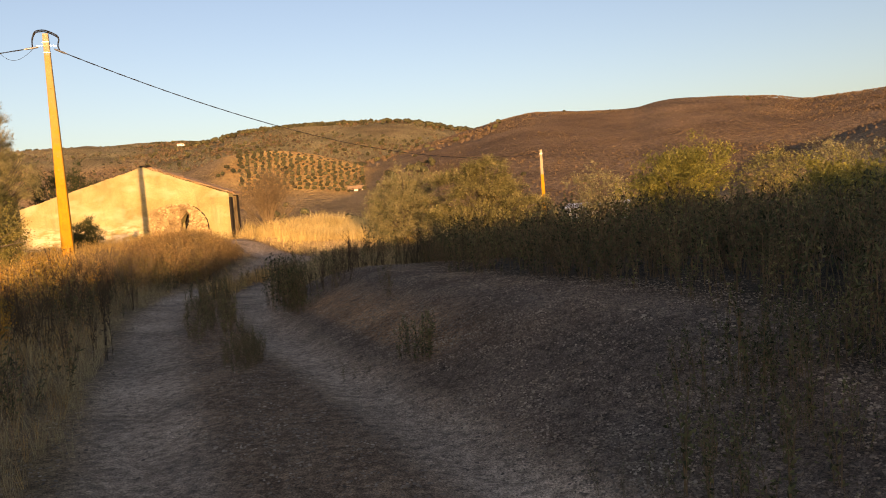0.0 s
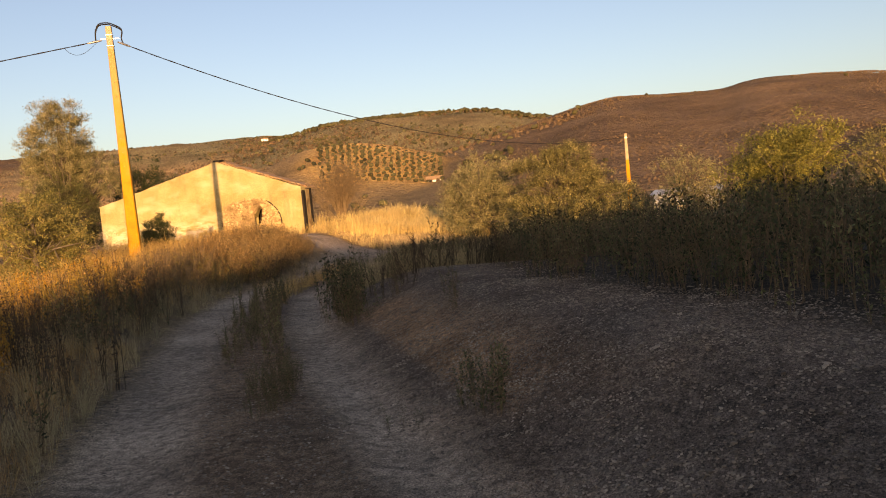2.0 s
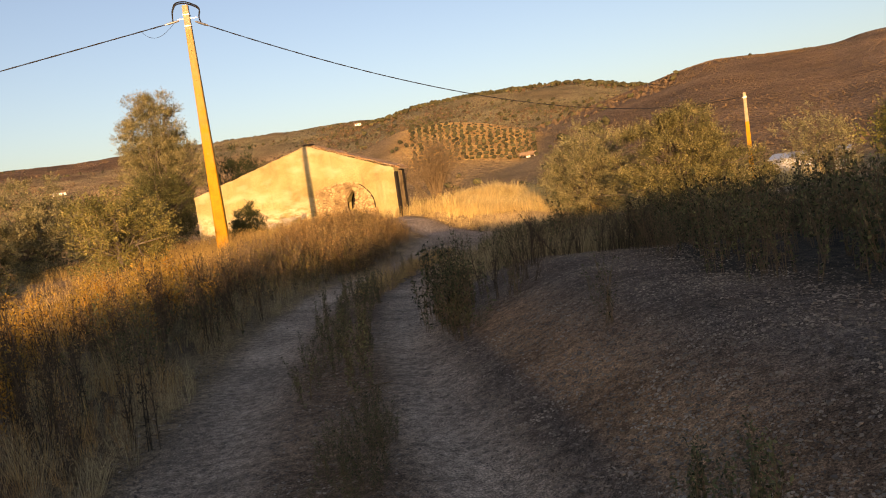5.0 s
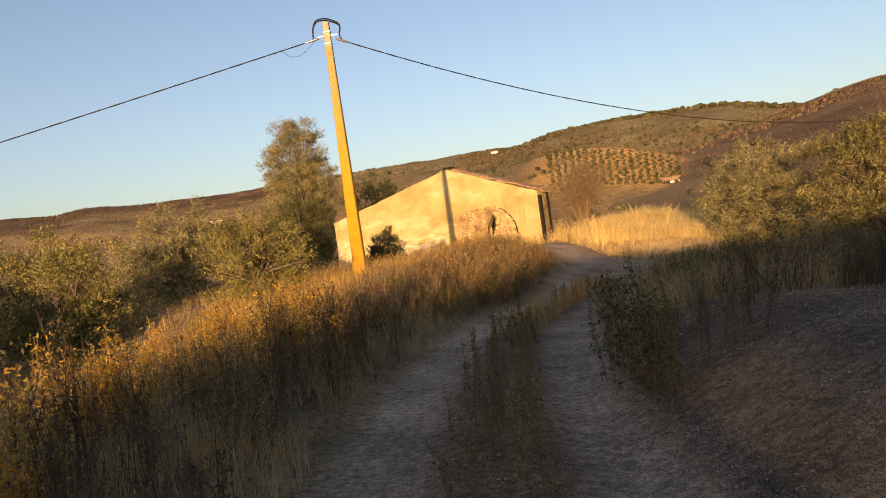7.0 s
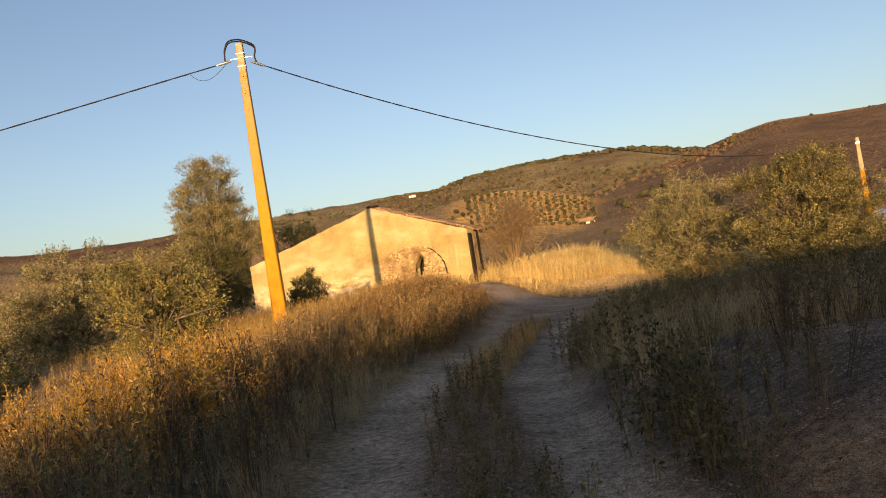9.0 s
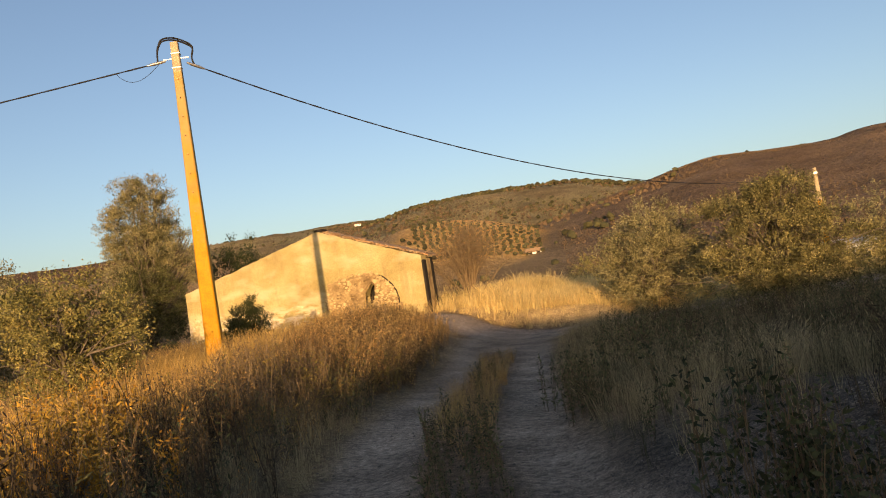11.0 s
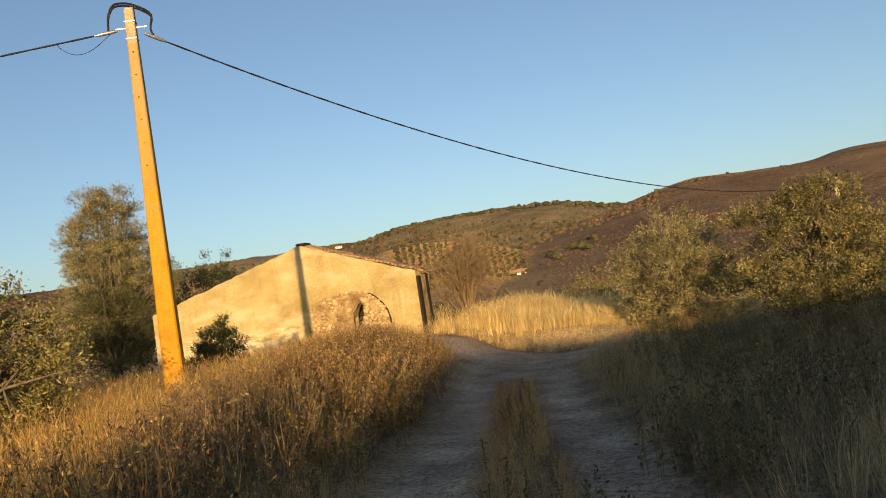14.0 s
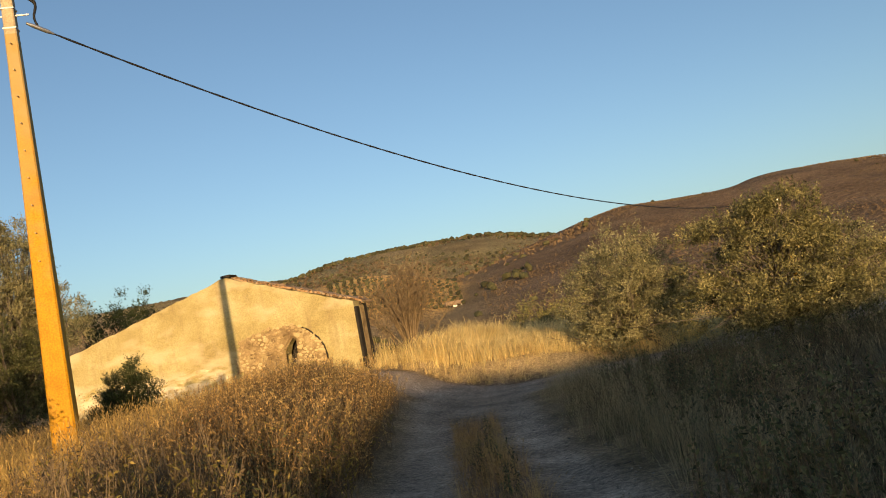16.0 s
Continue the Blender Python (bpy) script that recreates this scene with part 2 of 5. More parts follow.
# ---- mesh helpers ----
def np_mesh(name, V, F, mats, mat_ids=None, smooth=False):
    V, F = np.asarray(V, np.float32), np.asarray(F, np.int32)
    me = bpy.data.meshes.new(name)
    k = F.shape[1]
    me.vertices.add(len(V))
    me.vertices.foreach_set("co", V.ravel())
    me.loops.add(F.size)
    me.loops.foreach_set("vertex_index", F.ravel())
    me.polygons.add(len(F))
    me.polygons.foreach_set("loop_start", np.arange(0, F.size, k, dtype=np.int32))
    me.polygons.foreach_set("loop_total", np.full(len(F), k, np.int32))
    for m in mats:
        me.materials.append(m)
    if mat_ids is not None:
        me.polygons.foreach_set("material_index", np.asarray(mat_ids, np.int32))
    me.polygons.foreach_set("use_smooth", np.full(len(F), smooth))
    me.update(calc_edges=True)
    return me


def part(name, bm, mat, parent=None, label="", smooth=False):
    me = bpy.data.meshes.new(name)
    bm.to_mesh(me)
    bm.free()
    me.materials.append(mat)
    if smooth:
        me.polygons.foreach_set("use_smooth", np.full(len(me.polygons), True))
    ob = new(name, me)
    ob.parent = parent
    if label:
        ob["label"] = label
    return ob


def np_part(name, me, parent=None, label=""):
    ob = new(name, me)
    ob.parent = parent
    if label:
        ob["label"] = label
    return ob


def empty(name, at, label, category, group="", kind=""):
    ob = new(name)
    ob.location = at
    return tagged(ob, label, category, group, kind)


def sm(a, b, x):
    t = np.clip((x - a) / (b - a), 0, 1)
    return t * t * (3 - 2 * t)


def box(bm, lo, hi, bevel=0.0):
    r = bmesh.ops.create_cube(bm, size=1)
    for v in r["verts"]:
        v.co = Vector([lo[i] + (v.co[i] + 0.5) * (hi[i] - lo[i]) for i in range(3)])
    if bevel:
        bmesh.ops.bevel(bm, geom=list({e for v in r["verts"] for e in v.link_edges}), offset=bevel, segments=2, affect="EDGES")
    return r["verts"]


def tube(points, radii, sides=6):
    """Vertices and quads of a tube through the points."""
    P = np.asarray(points, float)
    n = len(P)
    T = np.gradient(P, axis=0)
    T /= np.linalg.norm(T, axis=1)[:, None] + 1e-9
    ref = np.where(np.abs(T[:, 2:3]) > 0.9, np.array([[1.0, 0, 0]]), np.array([[0, 0, 1.0]]))
    A = np.cross(T, ref)
    A /= np.linalg.norm(A, axis=1)[:, None] + 1e-9
    B = np.cross(T, A)
    a = np.arange(sides) * 2 * math.pi / sides
    R = np.broadcast_to(np.asarray(radii, float), (n,))[:, None, None]
    V = P[:, None] + R * (np.cos(a)[None, :, None] * A[:, None] + np.sin(a)[None, :, None] * B[:, None])
    i, j = np.meshgrid(np.arange(n - 1), np.arange(sides), indexing="ij")
    j2 = (j + 1) % sides
    F = np.stack([i * sides + j, i * sides + j2, (i + 1) * sides + j2, (i + 1) * sides + j], -1).reshape(-1, 4)
    return V.reshape(-1, 3), F


def joined(pieces):
    Vs, Fs, off = [], [], 0
    for V, F in pieces:
        Vs.append(V)
        Fs.append(F + off)
        off += len(V)
    return np.concatenate(Vs), np.concatenate(Fs)


# ---- the lie of the land ----
def x_left(y):
    return np.interp(y, [-6, 4.6, 7.1, 9.5, 12.8, 14.5, 17.7, 21.4, 28, 33], [1.5, -3.2, -4.65, -5.9, -7.6, -8.35, -9.6, -10.5, -12.2, -13.4])


def x_right(y):
    return np.interp(y, [-6, 0, 5.3, 7.4, 8.8, 10.5, 12.6, 15.2, 17.3, 20, 24.5, 33], [4.4, 1.5, -1.5, -2.75, -3.6, -4.5, -5.6, -6.8, -7.6, -8.3, -9.5, -11.4])


def field_edge(y):
    return np.interp(y, [3, 4.2, 4.8, 5.7, 6.8, 8, 9.3, 12.2, 15, 19, 24, 34], [1.6, 1.1, 0.75, 0.55, 0.2, -0.3, -1.3, -2.8, -3.6, -5.2, -7.2, -9.0])


def y_road(x):
    return 35.6 + 0.10 * (x + 14) + 0.05 * np.clip(x + 11, 0, 40) ** 2


def soft_interp(x, xs, ys, w):
    return (np.interp(x - w, xs, ys) + np.interp(x, xs, ys) + np.interp(x + w, xs, ys)) / 3


AZ_A = ([-110, -85, -50, -30, -18.2, -16.8, -13, -9.35, -7, -3.7, 0.3, 2.15, 4.7, 8, 13.5, 20, 30], [0, 3, 5.0, 5.3, 5.0, 5.4, 5.8, 5.95, 5.55, 5.7, 6.0, 5.73, 5.0, 4.3, 3.2, 1.6, -1])
AZ_B = ([-10, -3, 4.6, 6.4, 9.8, 12.8, 17.8, 21.5, 24.3, 30, 40, 60], [3.5, 4.4, 5.14, 5.4, 6.2, 6.33, 6.3, 6.1, 5.5, 4.6, 3, 1])
AZ_C = ([0, 15, 24, 27, 30.8, 33.6, 36.5, 44.6, 49, 52.8, 55.7, 57.9, 61, 75, 100, 120], [2, 4, 5.5, 5.6, 5.4, 5.44, 5.37, 4.9, 4.84, 4.8, 5.04, 4.63, 4.7, 4.5, 3, 0])
AZ_D = ([-95, -75, -50, -35, -23, -20, -16.6, -12, -8], [0, 3, 6, 5, 3.2, 2.4, 1.4, 0.1, -1.5])
AZ_E = ([8, 11, 13.5, 17, 20.4, 23.2, 26, 30], [-0.5, 1.5, 3.2, 4.1, 4.65, 4.6, 3.6, 1.5])
ORIGIN = (-0.9, 0.7)


def ground(x, y):
    x, y = np.asarray(x, float), np.asarray(y, float)
    z = soft_interp(y, [-60, 0, 6, 10, 13, 20, 25, 33, 50, 90, 200, 400], [0.6, -0.2, -0.28, -0.4, -0.46, -0.66, -0.98, -1.08, -1.2, -2.2, -4, -5], 1.2)
    u = x - x_right(y)
    ul = x_left(y) - x
    mound = 0.62 * sm(0.0, 2.4, u) * (0.45 + 0.55 * sm(4, 7.5, y)) * (1 - 0.85 * sm(14, 21, y)) * (1 - 0.4 * sm(6, 14, u)) * sm(-4, 3, y)
    z = z + mound
    z = z - 0.05 * np.exp(-(u / 0.35) ** 2) * (1 - sm(31, 34, y)) - 0.05 * np.exp(-(ul / 0.4) ** 2) * (1 - sm(31, 34, y))
    z = z + 0.22 * sm(0.5, 1.8, ul) * (1 - sm(2.5, 6, ul))
    z = z - 1.5 * sm(2.5, 9, ul) * (1 - sm(9, 21, y)) - 0.8 * sm(8, 20, ul) * (1 - sm(14, 40, y))
    knoll = sm(12.0, 17.0, -x) * sm(13, 25, y) * (1 - sm(30, 60, -x)) * (1 - 0.6 * sm(60, 90, y))
    z = z + 1.05 * knoll
    z = z + 0.75 * sm(1.9, 3.2, y - y_road(x)) * (1 - sm(8, 20, -11 - x + 0 * y)) * (1 - sm(45, 70, y)) * (1 - sm(-12, -7, x)) * (1 - knoll)
    dx, dy = x - ORIGIN[0], y - ORIGIN[1]
    r = np.hypot(dx, dy) + 1e-6
    az = np.degrees(np.arctan2(-dx, dy))
    z = z * (1 - 0.4 * sm(200, 1500, r))
    for (xs, ys), rad, foot, back in ((AZ_A, 450, 80, 900), (AZ_B, 780, 300, 1500), (AZ_C, 1000, 330, 1900), (AZ_D, 150, 55, 400), (AZ_E, 300, 140, 420)):
        el = soft_interp(az, xs, ys, 0.5)
        top = 1.25 + rad * np.tan(np.radians(el))
        rise = np.clip((r - foot) / (rad - foot), 0, 1)
        rise = 0.45 * rise + 0.55 * rise * rise * (3 - 2 * rise)
        fall = 1 - 0.8 * sm(rad, back, r)
        z = np.where(r > foot, np.maximum(z, -2.5 + (top + 2.5) * rise * fall), z)
    return z


def rough(x, y):
    """Small unevenness of the ground, less on the beaten tracks."""
    x, y = np.asarray(x, float), np.asarray(y, float)
    v = np.array([noise.noise((a * 0.9, b * 0.9, 0)) + 0.5 * noise.noise((a * 2.7, b * 2.7, 3)) for a, b in zip(x.ravel(), y.ravel())]).reshape(x.shape)
    track = np.minimum(np.abs(x - x_left(y)), np.abs(x - x_right(y)))
    return v * 0.025 * (0.3 + 0.7 * sm(0.3, 1.0, track))


def build_ground():
    fine = np.arange(-44, 80, 0.42)
    rest = np.arange(80, 316, 4.0)
    az = np.radians(np.concatenate([fine, rest]))
    rad = np.concatenate([[0.003, 0.15], np.arange(0.3, 12, 0.16), np.geomspace(12, 45, 165, endpoint=False), np.geomspace(45, 120, 55), np.geomspace(122, 1100, 110), np.geomspace(1200, 4500, 10)])
    R, A = np.meshgrid(rad, az, indexing="ij")
    X, Y = ORIGIN[0] - R * np.sin(A), ORIGIN[1] + R * np.cos(A)
    Z = ground(X, Y)
    big = np.array([noise.fractal((a * 0.012, b * 0.012, 5), 1.0, 2.0, 5) for a, b in zip(X.ravel(), Y.ravel())]).reshape(X.shape)
    Z = Z + rough(X, Y) + big * sm(90, 300, R) * R * 0.005
    n, k = X.shape
    i, j = np.meshgrid(np.arange(n - 1), np.arange(k), indexing="ij")
    j2 = (j + 1) % k
    F = np.stack([i * k + j, i * k + j2, (i + 1) * k + j2, (i + 1) * k + j], -1).reshape(-1, 4)
    V = np.stack([X, Y, Z], -1).reshape(-1, 3)
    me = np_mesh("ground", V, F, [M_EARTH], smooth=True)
    # colour zones, some with shade put into the colour
    col = np.zeros((n, k, 3))
    col[:] = (0.26, 0.185, 0.10)
    def lay(c, w):
        col[:] = col * (1 - w[..., None]) + np.array(c) * w[..., None]
    u, ul = X - x_right(Y), x_left(Y) - X
    # dark base colour stands for the shade between gravel stones
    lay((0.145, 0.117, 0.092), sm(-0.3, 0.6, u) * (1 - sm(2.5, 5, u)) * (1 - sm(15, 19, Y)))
    lay((0.36, 0.22, 0.125), np.exp(-((u - 1.0) / 0.55) ** 2) * sm(6.5, 8.5, Y) * (1 - sm(12, 13.5, Y)) * sm(-0.5, 0.1, np.sin(X * 3.1 + Y * 1.7)))
    # soil colour darkened for the shade beneath the weed field
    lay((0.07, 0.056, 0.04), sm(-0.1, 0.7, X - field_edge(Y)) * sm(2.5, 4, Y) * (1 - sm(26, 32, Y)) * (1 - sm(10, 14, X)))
    # left bank likewise: shade under its weeds is in the soil colour
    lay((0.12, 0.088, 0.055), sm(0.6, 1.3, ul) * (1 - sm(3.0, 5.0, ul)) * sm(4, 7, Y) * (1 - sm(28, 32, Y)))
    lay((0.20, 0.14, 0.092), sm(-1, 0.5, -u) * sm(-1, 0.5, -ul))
    lay((0.38, 0.30, 0.225), np.exp(-(u / 0.42) ** 4) * (1 - sm(32, 36, Y)))
    lay((0.38, 0.30, 0.225), np.exp(-(ul / 0.5) ** 4) * (1 - sm(32, 36, Y)))
    lay((0.22, 0.19, 0.16), sm(-2, 2, u + ul + 3) * (1 - sm(1.5, 4.0, Y)) * (1 - sm(1.2, 2.5, ul)) * (1 - sm(3, 5, u)) * 0.8)
    lay((0.34, 0.28, 0.22), (1 - sm(1.5, 2.1, np.abs(Y - y_road(X)))) * (1 - sm(0, 6, X)) * (1 - sm(20, 26, -X)))
    lay((0.30, 0.24, 0.18), (1 - sm(0.9, 1.6, np.abs((ul - u) * 0.5 * 0 + X - (x_left(Y) + x_right(Y)) / 2))) * sm(27, 32, Y) * (1 - sm(34, 36, Y)))
    lay((0.40, 0.30, 0.16), sm(1.8, 2.6, Y - y_road(X)) * (1 - sm(50, 62, Y)) * (1 - sm(-8, -4, X)) * sm(-30, -26, X))
    AZ = np.degrees(A)
    AZ = np.where(AZ > 180, AZ - 360, AZ)
    far = sm(60, 110, R)
    # distant slopes lightened: some haze is put into their colour
    lay((0.25, 0.18, 0.095), far)
    brown = far * sm(75, 130, R) * (1 - sm(560, 620, R)) * (1 - sm(8, 15, AZ))
    lay((0.175, 0.118, 0.07), brown)
    # the far ridge's colour is lightened for haze too
    lay((0.225, 0.19, 0.10), sm(470, 520, R) * sm(3, 7, AZ))
    lay((0.36, 0.245, 0.125), sm(26, 31, AZ + 3 * big) * sm(75, 110, R) * (1 - sm(600, 780, R + 200 * big)))
    lay((0.15, 0.095, 0.055), sm(700, 780, R + 200 * big) * sm(38, 44, AZ))
    lay((0.56, 0.35, 0.13), sm(185, 215, R) * (1 - sm(296, 304, R)) * sm(12.5, 14.5, AZ + 2.5 * big) * (1 - sm(21, 23.5, AZ + 2.5 * big)))
    patch = sm(0.28, 0.42, big) * sm(140, 220, R)
    lay((0.24, 0.15, 0.08), patch * 0.3)
    c4 = col.reshape(-1, 3)
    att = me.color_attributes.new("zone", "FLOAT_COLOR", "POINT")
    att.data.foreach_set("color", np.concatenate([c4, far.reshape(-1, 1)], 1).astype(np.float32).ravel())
    ob = new("ground", me)
    return tagged(ob, "dusty earth and gravel ground rising to scrub hills", "ground", kind="structure")


build_ground()


def build_shadow_rise():
    """An unseen rise added behind the walker, shaped so its shadow lies over the track."""
    s = np.linspace(-120, 260, 500)
    prof = 4.74 + 1.56 * sm(-5.0, -2.2, s) + 0.35 * sm(5, 22, s) + 16 * sm(30, 110, s) + 1.9 * sm(10.5, 15, -s) - 3 * sm(20, 60, -s)
    prof = prof + np.array([0.16 * noise.noise((a * 0.6, 1.3, 0)) + 0.07 * noise.noise((a * 2.1, 4.0, 0)) for a in s])
    rows = []
    for d, f in ((-24, 0.0), (-29, 0.25), (-34, 0.62), (-38, 0.9), (-40, 1.0), (-44, 0.97), (-60, 0.9), (-90, 0.7), (-130, 0.0)):
        z = -3 + (prof + 3) * f
        rows.append(np.stack([s * 0.943 - d * 0.333, s * 0.333 + d * 0.943, z], -1))
    V = np.array(rows)
    n, k = V.shape[:2]
    i, j = np.meshgrid(np.arange(n - 1), np.arange(k - 1), indexing="ij")
    F = np.stack([i * k + j, i * k + j + 1, (i + 1) * k + j + 1, (i + 1) * k + j], -1).reshape(-1, 4)
    me = np_mesh("hillside", V.reshape(-1, 3), F, [M_SCRUB], smooth=True)
    tagged(new("hillside", me), "unseen rise behind the track, shaped to cast its shadow", "hillside", kind="structure")


build_shadow_rise()


# ---- the ruined house ----
HX0, HX1, HY, HYB = -28.8, -16.93, 37.95, 38.95
APEX_X, APEX_Z, EAVE_Z, BASE_Z = -21.55, 4.22, 2.50, -0.9


def wall_profile(x):
    return np.interp(x, [HX0, APEX_X, HX1], [2.48, APEX_Z, EAVE_Z])


def build_house():
    house = empty("farmhouse", ((HX0 + HX1) / 2, HY, -0.2), "ruined single-storey farmhouse with peeling ochre plaster gable", "house")
    inv = Matrix.Translation(house.location).inverted()

    def add(name, bm, mat, label=""):
        bmesh.ops.transform(bm, matrix=inv, verts=bm.verts)
        return part(name, bm, mat, house, label)

    # the gable, cut in columns so that its top edge is worn and the hole goes through it
    bm = bmesh.new()
    run = np.arange(HX0, HX1, 0.17)
    run = run[(run < -19.75) | (run > -19.0)]
    xs = np.unique(np.concatenate([run, [HX1, APEX_X, -19.72, -19.60, -19.46, -19.32, -19.16]]))
    rng = random.Random(4)
    hole_lo = {-19.72: 0.68, -19.60: 0.56, -19.46: 0.58, -19.32: 0.90, -19.16: 1.25}
    hole_hi = {-19.72: 1.15, -19.60: 1.46, -19.46: 1.62, -19.32: 1.74, -19.16: 1.64}
    depth = 0.55
    grid = []
    for x in xs:
        top = float(wall_profile(x)) - (rng.random() * 0.05 if abs(x - APEX_X) > 0.3 else 0)
        key = min(hole_lo, key=lambda q: abs(q - x))
        inside = abs(key - x) < 0.001
        lo, hi = (hole_lo[key], hole_hi[key]) if inside else (0.9, 1.2)
        zs = [BASE_Z, -0.2, 0.3, lo, hi, max(hi + 0.2, min(2.0, top - 0.2)), top]
        wob = [0.02 * noise.noise((x * 0.8, z * 0.8, 2)) + 0.008 * noise.noise((x * 4, z * 4, 7)) for z in zs]
        grid.append(([bm.verts.new((x, HY + w, z)) for z, w in zip(zs, wob)], [bm.verts.new((x, HY + depth, z)) for z in zs], inside))
    for (f0, b0, i0), (f1, b1, i1) in zip(grid, grid[1:]):
        for k in range(6):
            if k == 3 and i0 and i1:
                continue
            bm.faces.new((f0[k], f1[k], f1[k + 1], f0[k + 1]))
            bm.faces.new((b1[k], b0[k], b0[k + 1], b1[k + 1]))
        bm.faces.new((f0[6], f1[6], b1[6], b0[6]))
        if i0 and i1:
            bm.faces.new((f0[3], b0[3], b1[3], f1[3]))
            bm.faces.new((f0[4], f1[4], b1[4], b0[4]))
    for f, b, _ in (grid[0], grid[-1]):
        for k in range(6):
            bm.faces.new((f[k], b[k], b[k + 1], f[k + 1]))
    bmesh.ops.recalc_face_normals(bm, faces=bm.faces)
    add("gable_wall", bm, M_PLASTER)
    for name, x0, x1 in (("side_wall", HX0, HX0 + 0.5), ("side_wall", HX1 - 0.5, HX1)):
        bm = bmesh.new()
        box(bm, (x0 + 0.003, HY + depth + 0.003, BASE_Z), (x1 - 0.003, HYB, 2.36), 0.02)
        add(name, bm, M_RUBBLE, "bare rubble side wall")
    # back wall in near-black colour, standing for the dark interior behind the hole
    bm = bmesh.new()
    box(bm, (HX0, HYB + 0.003, BASE_Z), (HX1, HYB + 0.3, 2.4), 0.02)
    add("back_wall", bm, M_DARK, "inner wall coloured dark for the shade inside")
    # roof: two tiled slopes, behind the gable's rim on the long side and over it on the short side
    for name, xa, za, xb, zb, y0 in (("roof_slope", HX0 - 0.15, 2.42, APEX_X, APEX_Z - 0.04, HY + 0.3), ("roof_slope", APEX_X, APEX_Z - 0.04, HX1 + 0.22, 2.44, HY + 0.25)):
        bm = bmesh.new()
        n = 14
        rows = [[bm.verts.new((xa + (xb - xa) * i / n, y, za + (zb - za) * i / n + t + 0.02 * math.sin(i * 2.1))) for i in range(n + 1)] for y, t in ((y0, 0), (HYB + 0.3, 0), (HYB + 0.3, 0.07), (y0, 0.07))]
        for a in range(4):
            for i in range(n):
                bm.faces.new((rows[a][i], rows[a][i + 1], rows[(a + 1) % 4][i + 1], rows[(a + 1) % 4][i]))
        for i in (0, n):
            bm.faces.new([rows[a][i] for a in range(4)])
        bmesh.ops.recalc_face_normals(bm, faces=bm.faces)
        add(name, bm, M_TILE, "weathered clay tile roof")
    # loose roof tiles along the verge
    rng = random.Random(8)
    ang = math.atan2(APEX_Z - EAVE_Z, HX1 - APEX_X)
    me = None
    for i in range(17):
        f = i / 16
        x = APEX_X + 0.15 + (HX1 + 0.1 - APEX_X) * f
        z = float(np.interp(x, [APEX_X, HX1], [APEX_Z, EAVE_Z])) + 0.035
        if me is None:
            V, F = [], []
            for q, yy in enumerate((0, 0.42)):
                for rr in (0.095, 0.078):
                    for k in range(7):
                        a = math.pi * k / 6
                        V.append((math.cos(a) * rr * (1 - 0.15 * q), yy, math.sin(a) * rr * 0.8))
            for k in range(6):
                F += [(k, k + 1, 14 + k + 1, 14 + k), (7 + k + 1, 7 + k, 21 + k, 21 + k + 1), (k, 7 + k, 7 + k + 1, k + 1), (14 + k, 14 + k + 1, 21 + k + 1, 21 + k)]
            F += [(0, 14, 21, 7), (6, 13, 27, 20)]
            me = np_mesh("roof_tile", V, F, [M_TILE], smooth=False)
        if rng.random() < 0.2 and f < 0.5:
            continue
        t = np_part("roof_tile", me, house)
        t.matrix_basis = inv @ pose(x, HY - 0.05 + rng.random() * 0.2, z, rng.uniform(-3, 3), math.degrees(ang) + rng.uniform(-5, 5), rng.uniform(-8, 8))
    bm = bmesh.new()
    box(bm, (APEX_X - 0.13, HY - 0.03, APEX_Z - 0.03), (APEX_X + 0.28, HY + 0.5, APEX_Z + 0.07), 0.03)
    add("ridge_cap", bm, M_DARK, "dark mortared ridge tile")
    # walled-up arch: a rough mortar field with rubble stones bedded in it
    rng = random.Random(21)
    cx, half, spring, crown = -19.55, 1.42, 0.75, 2.12

    def arch_reach(a):
        """How far the broken edge lies from the middle, by angle; the near shoulder slumps outward."""
        slump = 0.5 * max(0.0, math.cos(a - 2.75)) ** 6
        return 1 + slump + 0.07 * noise.noise((math.cos(a) * 2.5, math.sin(a) * 2.5, 3)) + 0.04 * noise.noise((a * 6, 1, 8))

    bm = bmesh.new()
    step, cells, corners = 0.065, set(), {}
    for a in range(-36, 24):
        for b in range(-16, 26):
            x, z = cx + (a + 0.5) * step, spring + (b + 0.5) * step
            ang = math.atan2((z - spring) / (crown - spring), (x - cx) / half)
            lo, hi = np.interp(x, sorted(hole_lo), [hole_lo[q] for q in sorted(hole_lo)]), np.interp(x, sorted(hole_hi), [hole_hi[q] for q in sorted(hole_hi)])
            inside = math.hypot((x - cx) / half, (z - spring) / (crown - spring)) < arch_reach(ang if ang > -1.57 else ang + 6.283) if z > spring else abs(x - cx + 0.1) < half * 1.2
            if inside and not (-19.66 < x < -19.22 and lo + 0.08 < z < hi - 0.08):
                cells.add((a, b))
    for a, b in sorted(cells):
        for c in ((a, b), (a + 1, b), (a + 1, b + 1), (a, b + 1)):
            if c not in corners:
                rim = not all((c[0] - p, c[1] - q) in cells for p in (0, 1) for q in (0, 1))
                x, z = cx + c[0] * step + rng.uniform(-0.02, 0.02), spring + c[1] * step + rng.uniform(-0.02, 0.02)
                relief = 0.05 + 0.035 * noise.noise((x * 3, z * 3, 4)) + 0.03 * noise.noise((x * 9, z * 9, 6))
                corners[c] = bm.verts.new((x, HY + 0.03 if rim else HY - relief, z))
        bm.faces.new([corners[c] for c in ((a, b), (a + 1, b), (a + 1, b + 1), (a, b + 1))])
    add("mortar_bed", bm, M_BED, "crumbling earth mortar of a walled-up arch")
    shapes = []
